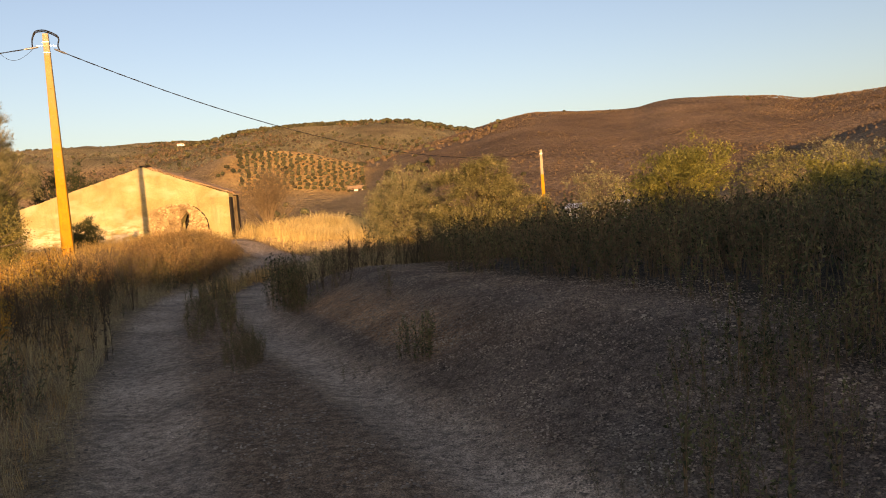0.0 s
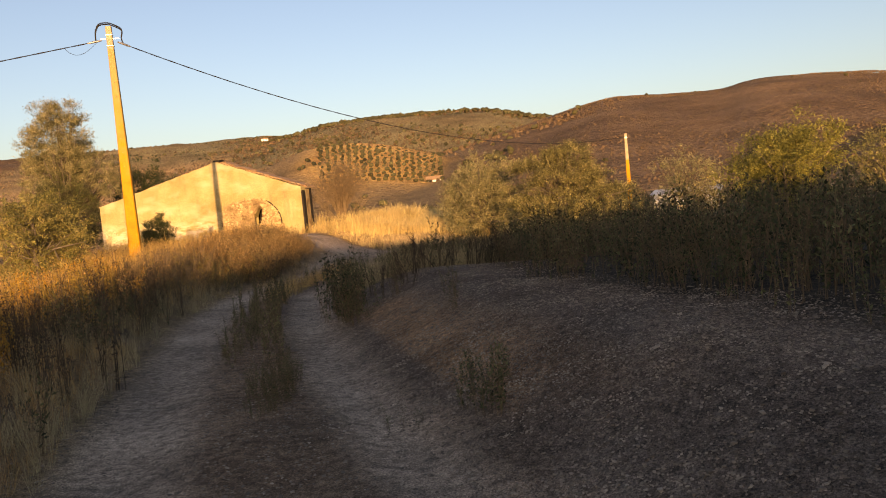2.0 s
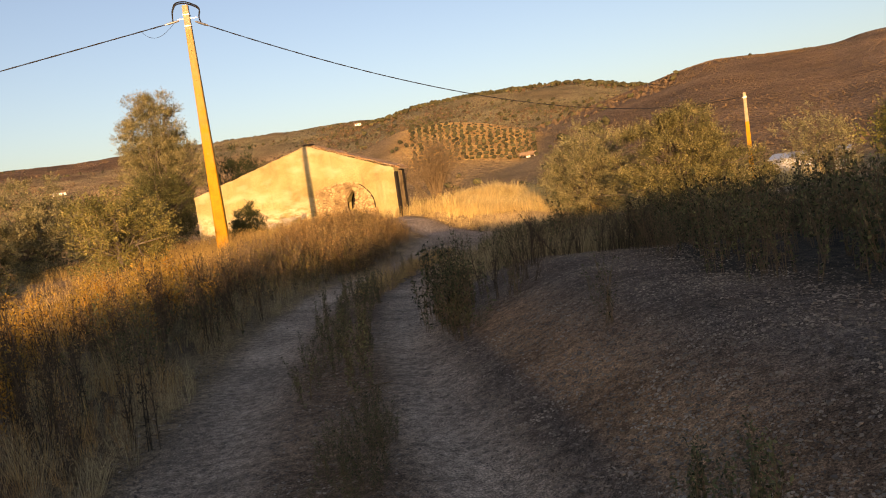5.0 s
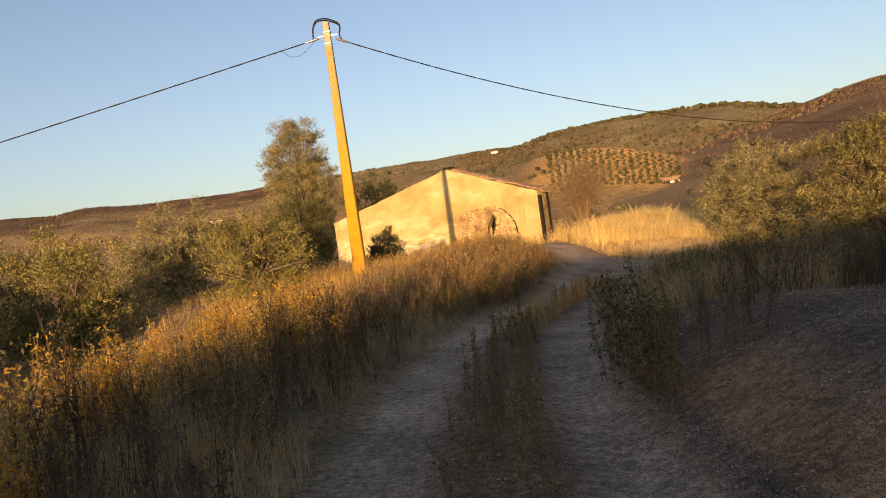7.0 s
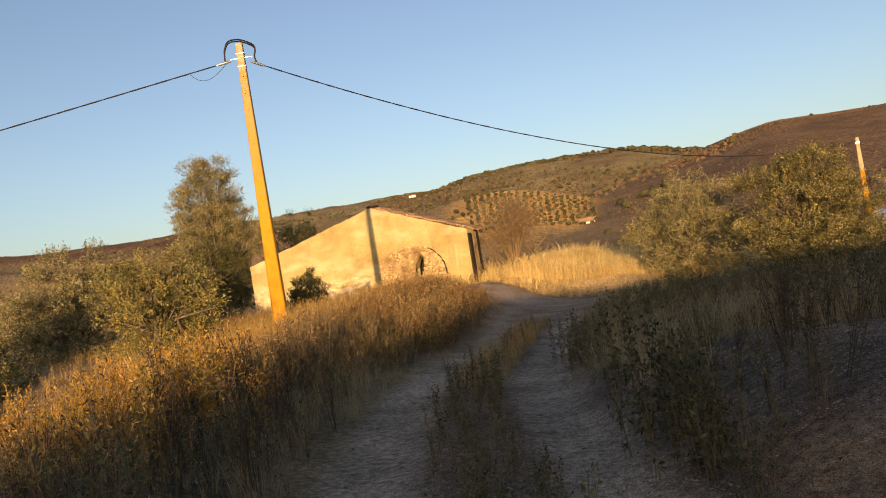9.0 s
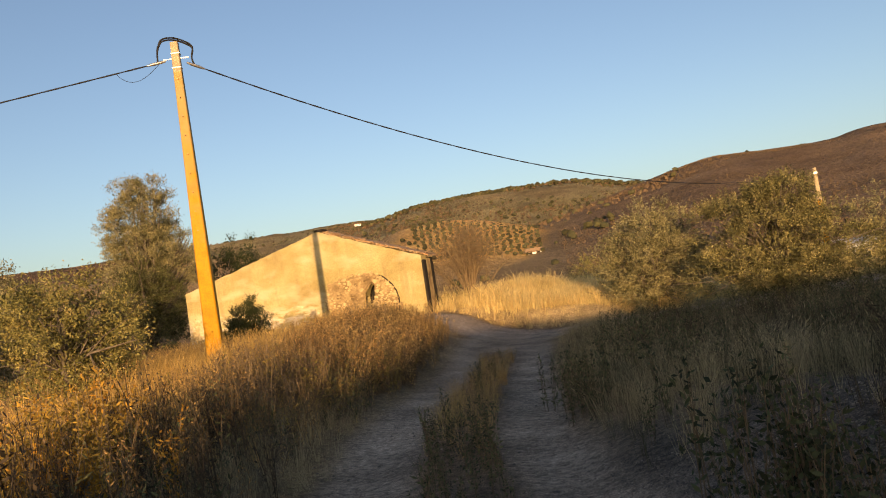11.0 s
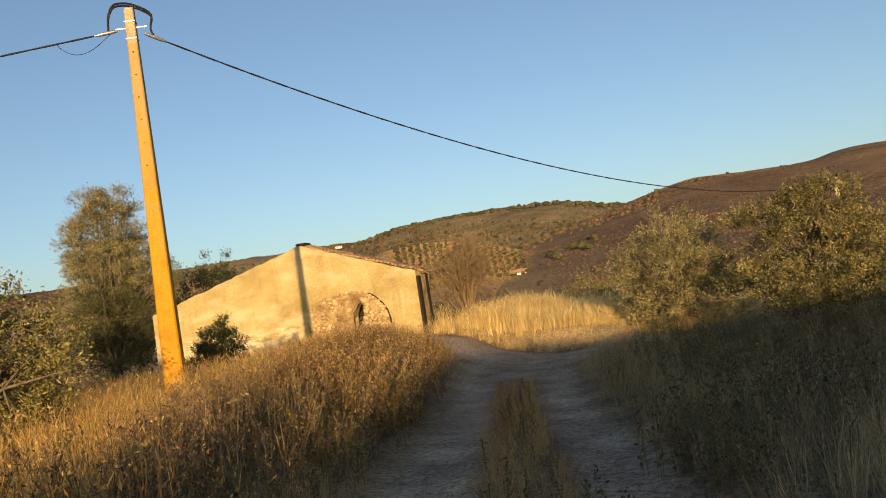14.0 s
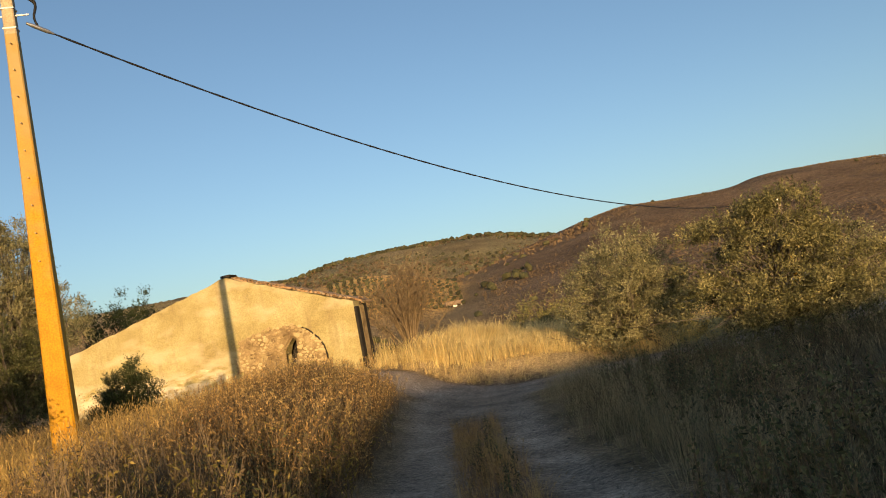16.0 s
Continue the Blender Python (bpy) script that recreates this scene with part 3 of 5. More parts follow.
    for k in range(10):
        bm = bmesh.new()
        bmesh.ops.create_icosphere(bm, subdivisions=1, radius=1)
        for v in bm.verts:
            v.co = v.co * rng.uniform(0.75, 1.15)
            v.co.y *= 0.35
        me = bpy.data.meshes.new("stone")
        bm.to_mesh(me)
        bm.free()
        shapes.append((me, me.copy()))
        shapes[-1][0].materials.append(M_RUBBLE)
        shapes[-1][1].materials.append(M_MORTAR)
    laid = []
    for k in range(1500):
        a, q = rng.uniform(-0.3, math.pi + 0.3), math.sqrt(rng.uniform(0.02, 1.0))
        e = arch_reach(a) * q
        x, z = cx + half * e * math.cos(a), spring + (crown - spring) * e * math.sin(a)
        w = rng.choice((0.06, 0.08, 0.10, 0.13))
        if z < -0.2 or (-19.78 < x < -19.12 and 0.55 < z < 1.75) or any(math.hypot(x - p, (z - r) * 1.35) < 0.78 * (w + v) for p, r, v in laid):
            continue
        laid.append((x, z, w))
        ob = np_part("stone", shapes[rng.randrange(10)][1 if x > -19.2 and rng.random() < 0.75 else 0], house)
        ob.matrix_basis = inv @ pose(x, HY - 0.05 - rng.uniform(0, 0.025), z, 0, rng.uniform(-25, 25), 0) @ Matrix.Diagonal((w * 1.15, w, w * 0.72, 1))
    # dark tube as the shade in a crack down the right side of the arch
    pts = []
    for k in range(16):
        a = radians(62 - 7.0 * k)
        zz = spring + (crown - spring) * math.sin(a) if a > 0 else spring + (a * 1.1)
        pts.append((cx + (half - 0.02) * math.cos(max(a, 0)) + rng.uniform(-0.03, 0.03), HY - 0.045, zz))
    V, F = tube(np.array(pts) - np.array(house.location), np.array([0.012] + [rng.uniform(0.02, 0.045) for _ in pts[2:]] + [0.012]), 5)
    np_part("cleft", np_mesh("cleft", V, F, [M_DARK]), house, "dark strip standing for the shade in a crack beside the arch")
    # dark strip added at the corner for the shaded return of the side wall
    bm = bmesh.new()
    box(bm, (HX1 + 0.003, HY - 0.04, -0.6), (HX1 + 0.09, HY + 0.3, 2.3), 0.02)
    add("corner_post", bm, M_DARK, "dark strip standing for the shaded side wall at the corner")
    # scaling whitewash: thin irregular flakes low on the gable
    for i in range(90):
        x = rng.uniform(HX0 + 0.3, -21.95) if i < 65 else rng.uniform(HX0 + 0.15, HX0 + 0.7)
        zc = 0.3 + abs(rng.gauss(0, 0.42)) if i < 65 else rng.uniform(0.1, 1.3)
        if zc > 1.35:
            continue
        bm = bmesh.new()
        n = 11
        w, h = rng.uniform(0.1, 0.4), rng.uniform(0.03, 0.09)
        fr = [bm.verts.new((x + w * math.cos(6.2832 * k / n) * rng.uniform(0.6, 1.1), HY - 0.026 - 0.0004 * i, zc + h * math.sin(6.2832 * k / n) * rng.uniform(0.6, 1.1))) for k in range(n)]
        f = bm.faces.new(fr)
        bmesh.ops.recalc_face_normals(bm, faces=bm.faces)
        ex = bmesh.ops.extrude_face_region(bm, geom=[f])
        for v in ex["geom"]:
            if isinstance(v, bmesh.types.BMVert):
                v.co.y = HY + 0.03
        bmesh.ops.recalc_face_normals(bm, faces=bm.faces)
        add("whitewash_flake", bm, M_WHITEWASH, "flaking pale whitewash")
    return house


build_house()


# ---- poles and cables ----
def tapered_pole(bm, x0, x1, w0, d0, w1, d1, z0, z1, cut=0.22):
    """A tapered post of rectangular section with chamfered edges."""
    rings = []
    for k in range(9):
        f = k / 8
        w, d, z = (w0 + (w1 - w0) * f) / 2, (d0 + (d1 - d0) * f) / 2, z0 + (z1 - z0) * f
        c = cut * min(w, d)
        pts = [(w - c, -d), (w, -d + c), (w, d - c), (w - c, d), (-w + c, d), (-w, d - c), (-w, -d + c), (-w + c, -d)]
        rings.append([bm.verts.new((px + x0 + (x1 - x0) * f, py, z)) for px, py in pts])
    for a, b in zip(rings, rings[1:]):
        for i in range(8):
            bm.faces.new((a[i], a[(i + 1) % 8], b[(i + 1) % 8], b[i]))
    bm.faces.new(rings[-1])
    bm.faces.new(rings[0][::-1])


POLE = Vector((-16.7, 23.96, 0))
POLE_TOP = 7.72


def curve_part(name, pts, radius, mat, parent, label="", sides=6):
    V, F = tube(pts, radius, sides)
    return np_part(name, np_mesh(name, V, F, [mat], smooth=True), parent, label)


def build_pole():
    g = float(ground(POLE.x, POLE.y))
    pole = empty("utility_pole", (POLE.x, POLE.y, g), "tall tapered concrete utility pole painted yellow, bare at the top", "utility pole")
    pole.rotation_euler.z = radians(24)
    bm = bmesh.new()
    tapered_pole(bm, 0, 0, 0.39, 0.29, 0.19, 0.155, -0.3, POLE_TOP - g - 0.72)
    part("shaft", bm, M_YELLOW, pole)
    bm = bmesh.new()
    tapered_pole(bm, 0, 0, 0.19, 0.155, 0.175, 0.145, POLE_TOP - g - 0.72, POLE_TOP - g)
    part("bare_tip", bm, M_CONCRETE, pole, "bare pale concrete tip")
    h = POLE_TOP - g
    for dz in (0.28, 0.62):
        bm = bmesh.new()
        box(bm, (-0.105, -0.088, h - dz - 0.014), (0.105, 0.088, h - dz + 0.014), 0.006)
        part("clamp", bm, M_STEEL, pole, "galvanised steel clamp")
    for sgn in (-1, 1):
        bm = bmesh.new()
        box(bm, (0.08 if sgn > 0 else -0.3, -0.012, h - 0.40), (0.3 if sgn > 0 else -0.08, 0.012, h - 0.375), 0.005)
        part("bracket", bm, M_STEEL, pole, "steel cable bracket")
    for k in range(9):
        bm = bmesh.new()
        bmesh.ops.create_cone(bm, cap_ends=True, segments=8, radius1=0.012, radius2=0.012, depth=0.05, matrix=pose(0.0, -0.115 - 0.004 * k, h - 0.9 - 0.45 * k, 90))
        part("step_hole_plug", bm, M_CONCRETE, pole)
    return pole


build_pole()

PT = Vector((POLE.x, POLE.y, 7.33))
POLE2 = Vector((-0.75, 50.1, 3.9))


def cable_right(f):
    p = PT.lerp(POLE2, f)
    p.z = 7.33 - 9.6 * f + 6.17 * f * f
    return p


CL_DIR, CL_B, CL_C = Vector((-0.777, -0.629, 0)), -0.22, 0.0004


def cable_left(l):
    p = PT + CL_DIR * l
    p.z = 7.33 + CL_B * l + CL_C * l * l
    return p


def build_cables():
    rng = random.Random(2)
    for name, pts in (("overhead_cable", [cable_right(0.011 + f * 0.989) for f in np.linspace(0, 1, 60)]), ("overhead_cable", [cable_left(0.34 + l) for l in np.linspace(0, 33, 50)])):
        wire = empty(name, pts[0], "black twisted overhead cable strung between poles", "cable", "overhead cables")
        inv = Vector(pts[0])
        P = np.array([tuple(p - inv) for p in pts])
        for ph in (0, math.pi):
            a = np.linspace(0, 60, 400)
            Q = np.stack([np.interp(np.linspace(0, 1, 400), np.linspace(0, 1, len(P)), P[:, i]) for i in range(3)], 1)
            Q[:, 2] += 0.006 * np.cos(a * 3 + ph)
            Q[:, 0] += 0.006 * np.sin(a * 3 + ph)
            curve_part("strand", Q, 0.014, M_CABLE, wire, sides=5)
        d = (pts[2] - pts[0]).normalized()
        curve_part("tension_clamp", [tuple(d * q) for q in (-0.1, 0.0, 0.22, 0.34)], np.array([0.02, 0.035, 0.035, 0.018]), M_STEEL, wire, "grey tension clamp")
    # the loop that carries the line over the pole's top
    a, b = cable_left(0.42), cable_right(0.014)
    loop = empty("cable_loop", a, "black cable loop bowed over the pole top", "cable", "overhead cables")
    for off in (0, 0.05):
        ctrl = [Vector((0, 0, 0)), Vector((0.0, 0.02, 0.28 + off)), Vector((0.12, 0.05, 0.52 + off)), (b - a) * 0.5 + Vector((0.03, 0, 0.6 + off)), (b - a) * 1.02 + Vector((0.02, 0.0, 0.45 + off)), (b - a) * 0.92 + Vector((0, 0, 0.18)), b - a]
        P = np.array([tuple(c) for c in ctrl])
        t = np.linspace(0, 1, 60)
        k = np.linspace(0, 1, len(P))
        Q = np.stack([np.interp(t, k, P[:, i]) for i in range(3)], 1)
        for _ in range(14):
            Q[1:-1] = (Q[:-2] + 2 * Q[1:-1] + Q[2:]) / 4
        curve_part("strand", Q, 0.02, M_CABLE, loop)
    # slack tail of wire hanging by the clamp
    a = cable_left(1.35)
    tail = empty("wire_tail", a, "thin slack wire tail hanging below the cable", "cable", "overhead cables")
    e = cable_left(0.35) - a
    Q = [tuple(e * f + Vector((0, 0, -0.5 * math.sin(math.pi * f ** 0.8) * 0.6))) for f in np.linspace(0, 1, 24)]
    curve_part("strand", Q, 0.006, M_CABLE, tail)


build_cables()


def build_far_pole():
    g = float(ground(POLE2.x, POLE2.y))
    p = empty("utility_pole", (POLE2.x, POLE2.y, g), "slim sunlit yellow utility pole with a pale top, among bushes", "utility pole")
    h = 4.1 - g
    bm = bmesh.new()
    tapered_pole(bm, 0, 0, 0.30, 0.24, 0.20, 0.17, -0.2, h - 1.6)
    part("lower_shaft", bm, M_YELLOW, p)
    bm = bmesh.new()
    tapered_pole(bm, 0, 0, 0.20, 0.17, 0.15, 0.13, h - 1.6, h)
    part("upper_shaft", bm, M_CONCRETE, p, "pale bare upper shaft")
    bm = bmesh.new()
    box(bm, (-0.1, -0.09, h - 0.3), (0.1, 0.09, h - 0.2), 0.01)
    part("clamp", bm, M_STEEL, p)


build_far_pole()


# ---- plants ----
def leaf_quads(P, D, W):
    """Lozenge leaves at P, along D, of half width W (vectors)."""
    V = np.stack([P, P + D * 0.45 + W, P + D, P + D * 0.45 - W], 1).reshape(-1, 3)
    F = np.arange(len(V)).reshape(-1, 4)
    return V, F


def rand_dirs(rng, n, up=0.0):
    d = rng.normal(size=(n, 3))
    d[:, 2] += up
    return d / (np.linalg.norm(d, axis=1)[:, None] + 1e-9)


def weed_variant(seed, stems=3, leaves=16, leaf=0.09, width=0.016, lean=0.22, head=0, branches=4):
    """A weed 1 m high: thin branching stems, narrow leaves, seed heads. Returns verts, quads, material ids."""
    rng = np.random.default_rng(seed)
    pieces, ids = [], []
    for s in range(stems):
        ang = rng.uniform(0, 6.28)
        top = np.array([math.cos(ang), math.sin(ang), 0]) * rng.uniform(0.05, lean)
        hgt = rng.uniform(0.6, 1.0) if s else 1.0
        base = rng.normal(0, 0.03, 3) * (1, 1, 0)
        pts = np.array([base, base + top * 0.35 + (0, 0, hgt * 0.5), base + top + (0, 0, hgt)])
        V, F = tube(pts, np.array([0.006, 0.0045, 0.002]), 3)
        pieces.append((V, F))
        ids += [1] * len(F)
        sub = [pts]
        for b in range(branches):
            f = rng.uniform(0.3, 0.8)
            p0 = pts[0] + (pts[2] - pts[0]) * f
            a2 = rng.uniform(0, 6.28)
            p1 = p0 + np.array([math.cos(a2) * 0.13, math.sin(a2) * 0.13, 0.22]) * rng.uniform(0.6, 1.2)
            w = np.array([math.sin(a2), -math.cos(a2), 0]) * 0.0028
            pieces.append((np.array([p0 - w, p0 + w, p1 + w * 0.5, p1 - w * 0.5]), np.array([[0, 1, 2, 3]])))
            ids.append(1)
            sub.append(np.array([p0, (p0 + p1) / 2, p1]))
        for q in sub:
            n = leaves if q is pts else max(2, leaves // 5)
            f = rng.uniform(0.12, 1.0, n)
            P = np.stack([np.interp(f, np.linspace(0, 1, len(q)), q[:, i]) for i in range(3)], 1)
            D = rand_dirs(rng, n, 0.7) * (leaf * rng.uniform(0.6, 1.3, n) * (1.1 - 0.5 * f))[:, None]
            W = np.cross(D, rand_dirs(rng, n))
            W = W / (np.linalg.norm(W, axis=1)[:, None] + 1e-9) * width
            V, F = leaf_quads(P, D, W)
            pieces.append((V, F))
            ids += [0] * len(F)
            if head:
                n = head if q is pts else max(1, head // 3)
                P = q[-1] + rng.normal(0, 0.025, (n, 3)) + np.array([0, 0, -0.03])
                D = rand_dirs(rng, n, 0.8) * 0.045
                W = np.cross(D, rand_dirs(rng, n)) * 0.2
                V, F = leaf_quads(P, D, W)
                pieces.append((V, F))
                ids += [0] * len(F)
    V, F = joined(pieces)
    return V, F, np.array(ids)


def tuft_variant(seed, blades=12, spread=0.10, bend=0.35, width=0.0045, head=False):
    rng = np.random.default_rng(seed)
    n = blades
    a = rng.uniform(0, 6.28, n)
    out = np.stack([np.cos(a), np.sin(a), np.zeros(n)], 1)
    side = np.stack([-np.sin(a + 0.6), np.cos(a + 0.6), np.zeros(n)], 1) * width
    h = rng.uniform(0.55, 1.0, n)
    base = out * (spread * rng.uniform(0, 1, n))[:, None]
    b = bend * rng.uniform(0.2, 1.0, n)
    m = base + out * (b * 0.3 * h)[:, None] + np.stack([0 * h, 0 * h, h * 0.6], 1)
    t = base + out * (b * h)[:, None] + np.stack([0 * h, 0 * h, h * (1 - 0.25 * b)], 1)
    V = np.stack([base - side, base + side, m + side * 0.8, m - side * 0.8, t + side * 0.25, t - side * 0.25], 1)
    idx = np.arange(n)[:, None] * 6
    F = np.concatenate([idx + np.array([[0, 1, 2, 3]]), idx + np.array([[3, 2, 4, 5]])])
    V = V.reshape(-1, 3)
    if head:
        k = n // 2
        D = (t[:k] - m[:k])
        D = D / np.linalg.norm(D, axis=1)[:, None] * 0.10
        W = side[:k] * 2.6
        V2, F2 = leaf_quads(t[:k] - D * 0.7, D, W)
        F = np.concatenate([F, F2 + len(V)])
        V = np.concatenate([V, V2])
    return V, F, np.zeros(len(F), int)


def scatter(name, variants, P, scale, mats, label, category, seed=1, tilt=0.1, squash=None, group=""):
    """One mesh of many plants or stones: each a turned, scaled copy of one of the variants."""
    rng = np.random.default_rng(seed)
    P, scale = np.asarray(P, float), np.asarray(scale, float)
    which = rng.integers(0, len(variants), len(P))
    Vs, Fs, Is, off = [], [], [], 0
    for k, (V, F, I) in enumerate(variants):
        sel = np.where(which == k)[0]
        if not len(sel):
            continue
        a = rng.uniform(0, 6.28, len(sel))
        c, s = np.cos(a), np.sin(a)
        tx, ty = rng.normal(0, tilt, (2, len(sel)))
        X = V[None, :, 0] * c[:, None] - V[None, :, 1] * s[:, None] + V[None, :, 2] * tx[:, None]
        Y = V[None, :, 0] * s[:, None] + V[None, :, 1] * c[:, None] + V[None, :, 2] * ty[:, None]
        Z = np.repeat(V[None, :, 2], len(sel), 0)
        W = np.stack([X, Y, Z], -1) * scale[sel][:, None, None] if scale.ndim == 1 else np.stack([X, Y, Z], -1) * scale[sel][:, None, :]
        W = W + P[sel][:, None, :]
        Vs.append(W.reshape(-1, 3))
        Fs.append((F[None] + (np.arange(len(sel)) * len(V))[:, None, None] + off).reshape(-1, F.shape[1]))
        Is.append(np.tile(I, len(sel)))
        off += len(sel) * len(V)
    me = np_mesh(name, np.concatenate(Vs), np.concatenate(Fs), mats, np.concatenate(Is))
    return tagged(new(name, me), label, category, group, "stuff")


def spread(seed, n, x0, x1, y0, y1, keep):
    """Points on the ground in a box, kept with the chance that keep(x, y) gives."""
    rng = np.random.default_rng(seed)
    x, y = rng.uniform(x0, x1, n), rng.uniform(y0, y1, n)
    ok = rng.uniform(0, 1, n) < keep(x, y)
    x, y = x[ok], y[ok]
    return np.stack([x, y, ground(x, y) + rough(x, y) - 0.012], 1)


def clump_noise(x, y, s, seed=0.0):
    return np.array([noise.noise((a * s, b * s, seed)) for a, b in zip(x, y)])


def off_tracks(x, y, l=0.55, r=0.55):
    return (np.abs(x - x_left(y)) > l) & (np.abs(x - x_right(y)) > r) & (np.abs(y - y_road(x)) > 1.9)


def outside_house(x, y):
    return ~((x > HX0 - 0.2) & (x < HX1 + 0.2) & (y > HY - 0.1) & (y < HYB + 0.7))


W_GREEN = [weed_variant(s, 3, 14, 0.085, 0.011, 0.24, 0, 3) for s in range(8)]
W_TALL = [weed_variant(40 + s, 3, 14, 0.085, 0.015, 0.16, 4, 3) for s in range(8)]
W_DRY = [weed_variant(80 + s, 3, 9, 0.07, 0.008, 0.3, 4, 4) for s in range(8)]
W_FAR = [weed_variant(120 + s, 2, 7, 0.11, 0.022, 0.35, 3, 2) for s in range(8)]
T_STRAW = [tuft_variant(s, 10, 0.1, 0.5, 0.0032, head=True) for s in range(8)]
T_OAT = [tuft_variant(90 + s, 20, 0.16, 0.7, 0.0026, head=True) for s in range(8)]
W_STALK = [weed_variant(190 + s, 4, 16, 0.055, 0.007, 0.14, 2, 3) for s in range(6)]
T_FAR = [tuft_variant(60 + s, 9, 0.22, 0.75, 0.008) for s in range(8)]
T_FINE = [tuft_variant(30 + s, 10, 0.10, 0.55, 0.0034) for s in range(8)]


# right field of tall weeds, from the mound's rim to the bushes
def keep_field(x, y):
    e = x - field_edge(y)
    return sm(0.0, 0.9, e) * (0.35 + 0.65 * (1 - sm(5, 12, e))) * np.where(y > 17, 0.22, 1.0)


P = spread(11, 4300, -4.5, 11, 3.2, 27, keep_field)
rng = np.random.default_rng(5)
h = rng.uniform(0.55, 0.98, len(P)) * (0.5 + 0.5 * sm(0, 1.6, P[:, 0] - field_edge(P[:, 1]))) * np.where(P[:, 1] > 17, 0.85, 1.0)
scatter("tall_weeds", W_TALL, P, h * 1.03, [M_WEED, M_DEADSTEM], "dense stand of tall olive-grey weeds beside the gravel", "weeds", 3)
P = spread(41, 1500, -4.5, 11, 3.2, 27, keep_field)
scatter("dry_weeds", W_DRY, P, np.random.default_rng(42).uniform(0.5, 1.0, len(P)) * (0.5 + 0.5 * sm(0, 1.6, P[:, 0] - field_edge(P[:, 1]))), [M_GREYGRASS, M_DEADSTEM], "withered brown stalks among the tall weeds", "weeds", 43)
P = spread(12, 700, -9, 14, 10, 40, lambda x, y: sm(0.2, 1.5, x - field_edge(y)) * sm(14, 20, y) * 0.9 * off_tracks(x, y))
scatter("dry_grass", T_OAT, P, np.random.default_rng(6).uniform(0.5, 0.95, len(P)), [M_OAT], "pale dry oat grass along the verge", "grass", 7)
P = spread(13, 7500, -10.5, -2.5, 13.5, 34, lambda x, y: sm(0.5, 1.3, x - x_right(y)) * (1 - sm(2.4, 4.4, x - x_right(y))) * sm(14.5, 17.5, y) * off_tracks(x, y) * (0.4 + 0.6 * sm(-0.2, 0.3, clump_noise(x, y, 0.8, 3))))
scatter("dry_grass", T_OAT, P, np.random.default_rng(8).uniform(0.3, 0.68, len(P)), [M_OAT], "tall pale dry grass beside the wheel track", "grass", 9)
P = spread(43, 7500, -9.5, 8, 14, 38, lambda x, y: sm(0.4, 1.2, x - x_right(y)) * sm(14, 17, y) * (1 - 0.6 * sm(5, 12, x - x_right(y))) * off_tracks(x, y))
scatter("verge_grass", T_FINE, P, np.random.default_rng(44).uniform(0.3, 0.75, len(P)), [M_GREYGRASS], "grey-green withered grass on the verge", "grass", 45)
P = spread(14, 1300, -9.5, -2, 15, 33, lambda x, y: sm(0.6, 1.4, x - x_right(y)) * sm(-0.1, 0.25, clump_noise(x, y, 0.5, 9)) * off_tracks(x, y))
scatter("verge_weeds", W_TALL, P, np.random.default_rng(9).uniform(0.45, 0.9, len(P)), [M_WEED, M_DEADSTEM], "grey-green weeds among dry verge grass", "weeds", 10)

P = spread(82, 2600, -9.5, 4, 13, 33, lambda x, y: sm(0.5, 1.1, x - x_right(y)) * (1 - sm(5, 8, x - x_right(y))) * sm(0.12, 0.35, clump_noise(x, y, 0.55, 37)) * off_tracks(x, y))
scatter("dead_stalks", W_STALK, P, np.random.default_rng(83).uniform(0.4, 0.8, len(P)), [M_DARKSTALK, M_DARKSTALK], "dark dead stalks in clumps along the verge", "stalks", 84, 0.18)

# left verge: dead and rusty weeds, straw behind
def ul_of(x, y):
    return x_left(y) - x


P = spread(15, 6000, -17, -3.5, 5.5, 34, lambda x, y: sm(0.55, 1.2, ul_of(x, y)) * (1 - sm(3.2, 5.5, ul_of(x, y))) * (0.12 + 0.88 * np.maximum(0.6 * sm(0.05, 0.35, clump_noise(x, y, 0.75, 5)), sm(15, 18, y))) * off_tracks(x, y) * (0.25 + 0.75 * sm(7, 10, y)))
h = np.random.default_rng(10).uniform(0.45, 0.95, len(P)) * (1 - 0.28 * sm(16, 22, P[:, 1])) * (0.45 + 0.55 * sm(7, 12, P[:, 1])) * (0.55 + 0.45 * sm(0.4, 2.0, ul_of(P[:, 0], P[:, 1])))
scatter("rusty_weeds", W_DRY, P, h, [M_RUST, M_DEADSTEM], "rust-brown dead weeds along the bank", "weeds", 11)
P = spread(16, 4200, -14, -3.5, 5.5, 24, lambda x, y: sm(0.55, 1.2, ul_of(x, y)) * (1 - sm(1.6, 3.2, ul_of(x, y))) * (0.04 + 0.96 * sm(0.0, 0.3, clump_noise(x, y, 0.9, 11))) * off_tracks(x, y))
scatter("verge_weeds", W_GREEN, P, np.random.default_rng(12).uniform(0.4, 0.85, len(P)), [M_WEED, M_DEADSTEM], "dull green weeds at the foot of the bank", "weeds", 12)
P = spread(17, 13000, -30, -3, 4, 36, lambda x, y: sm(0.5, 1.3, ul_of(x, y)) * (0.35 + 0.65 * sm(-0.25, 0.25, clump_noise(x, y, 0.35, 6))) * off_tracks(x, y) * (0.12 + 0.88 * np.maximum(sm(2.5, 5.0, ul_of(x, y)), 0.5 * sm(16, 20, y))) * (1 - 0.5 * sm(8, 14, ul_of(x, y))) * (1 - 0.85 * sm(3.2, 5, ul_of(x, y)) * (1 - sm(14, 18, y))))
scatter("dry_grass", T_STRAW, P, np.random.default_rng(13).uniform(0.22, 0.6, len(P)), [M_BANKSTRAW], "golden dry grass on the bank round the pole", "grass", 13)
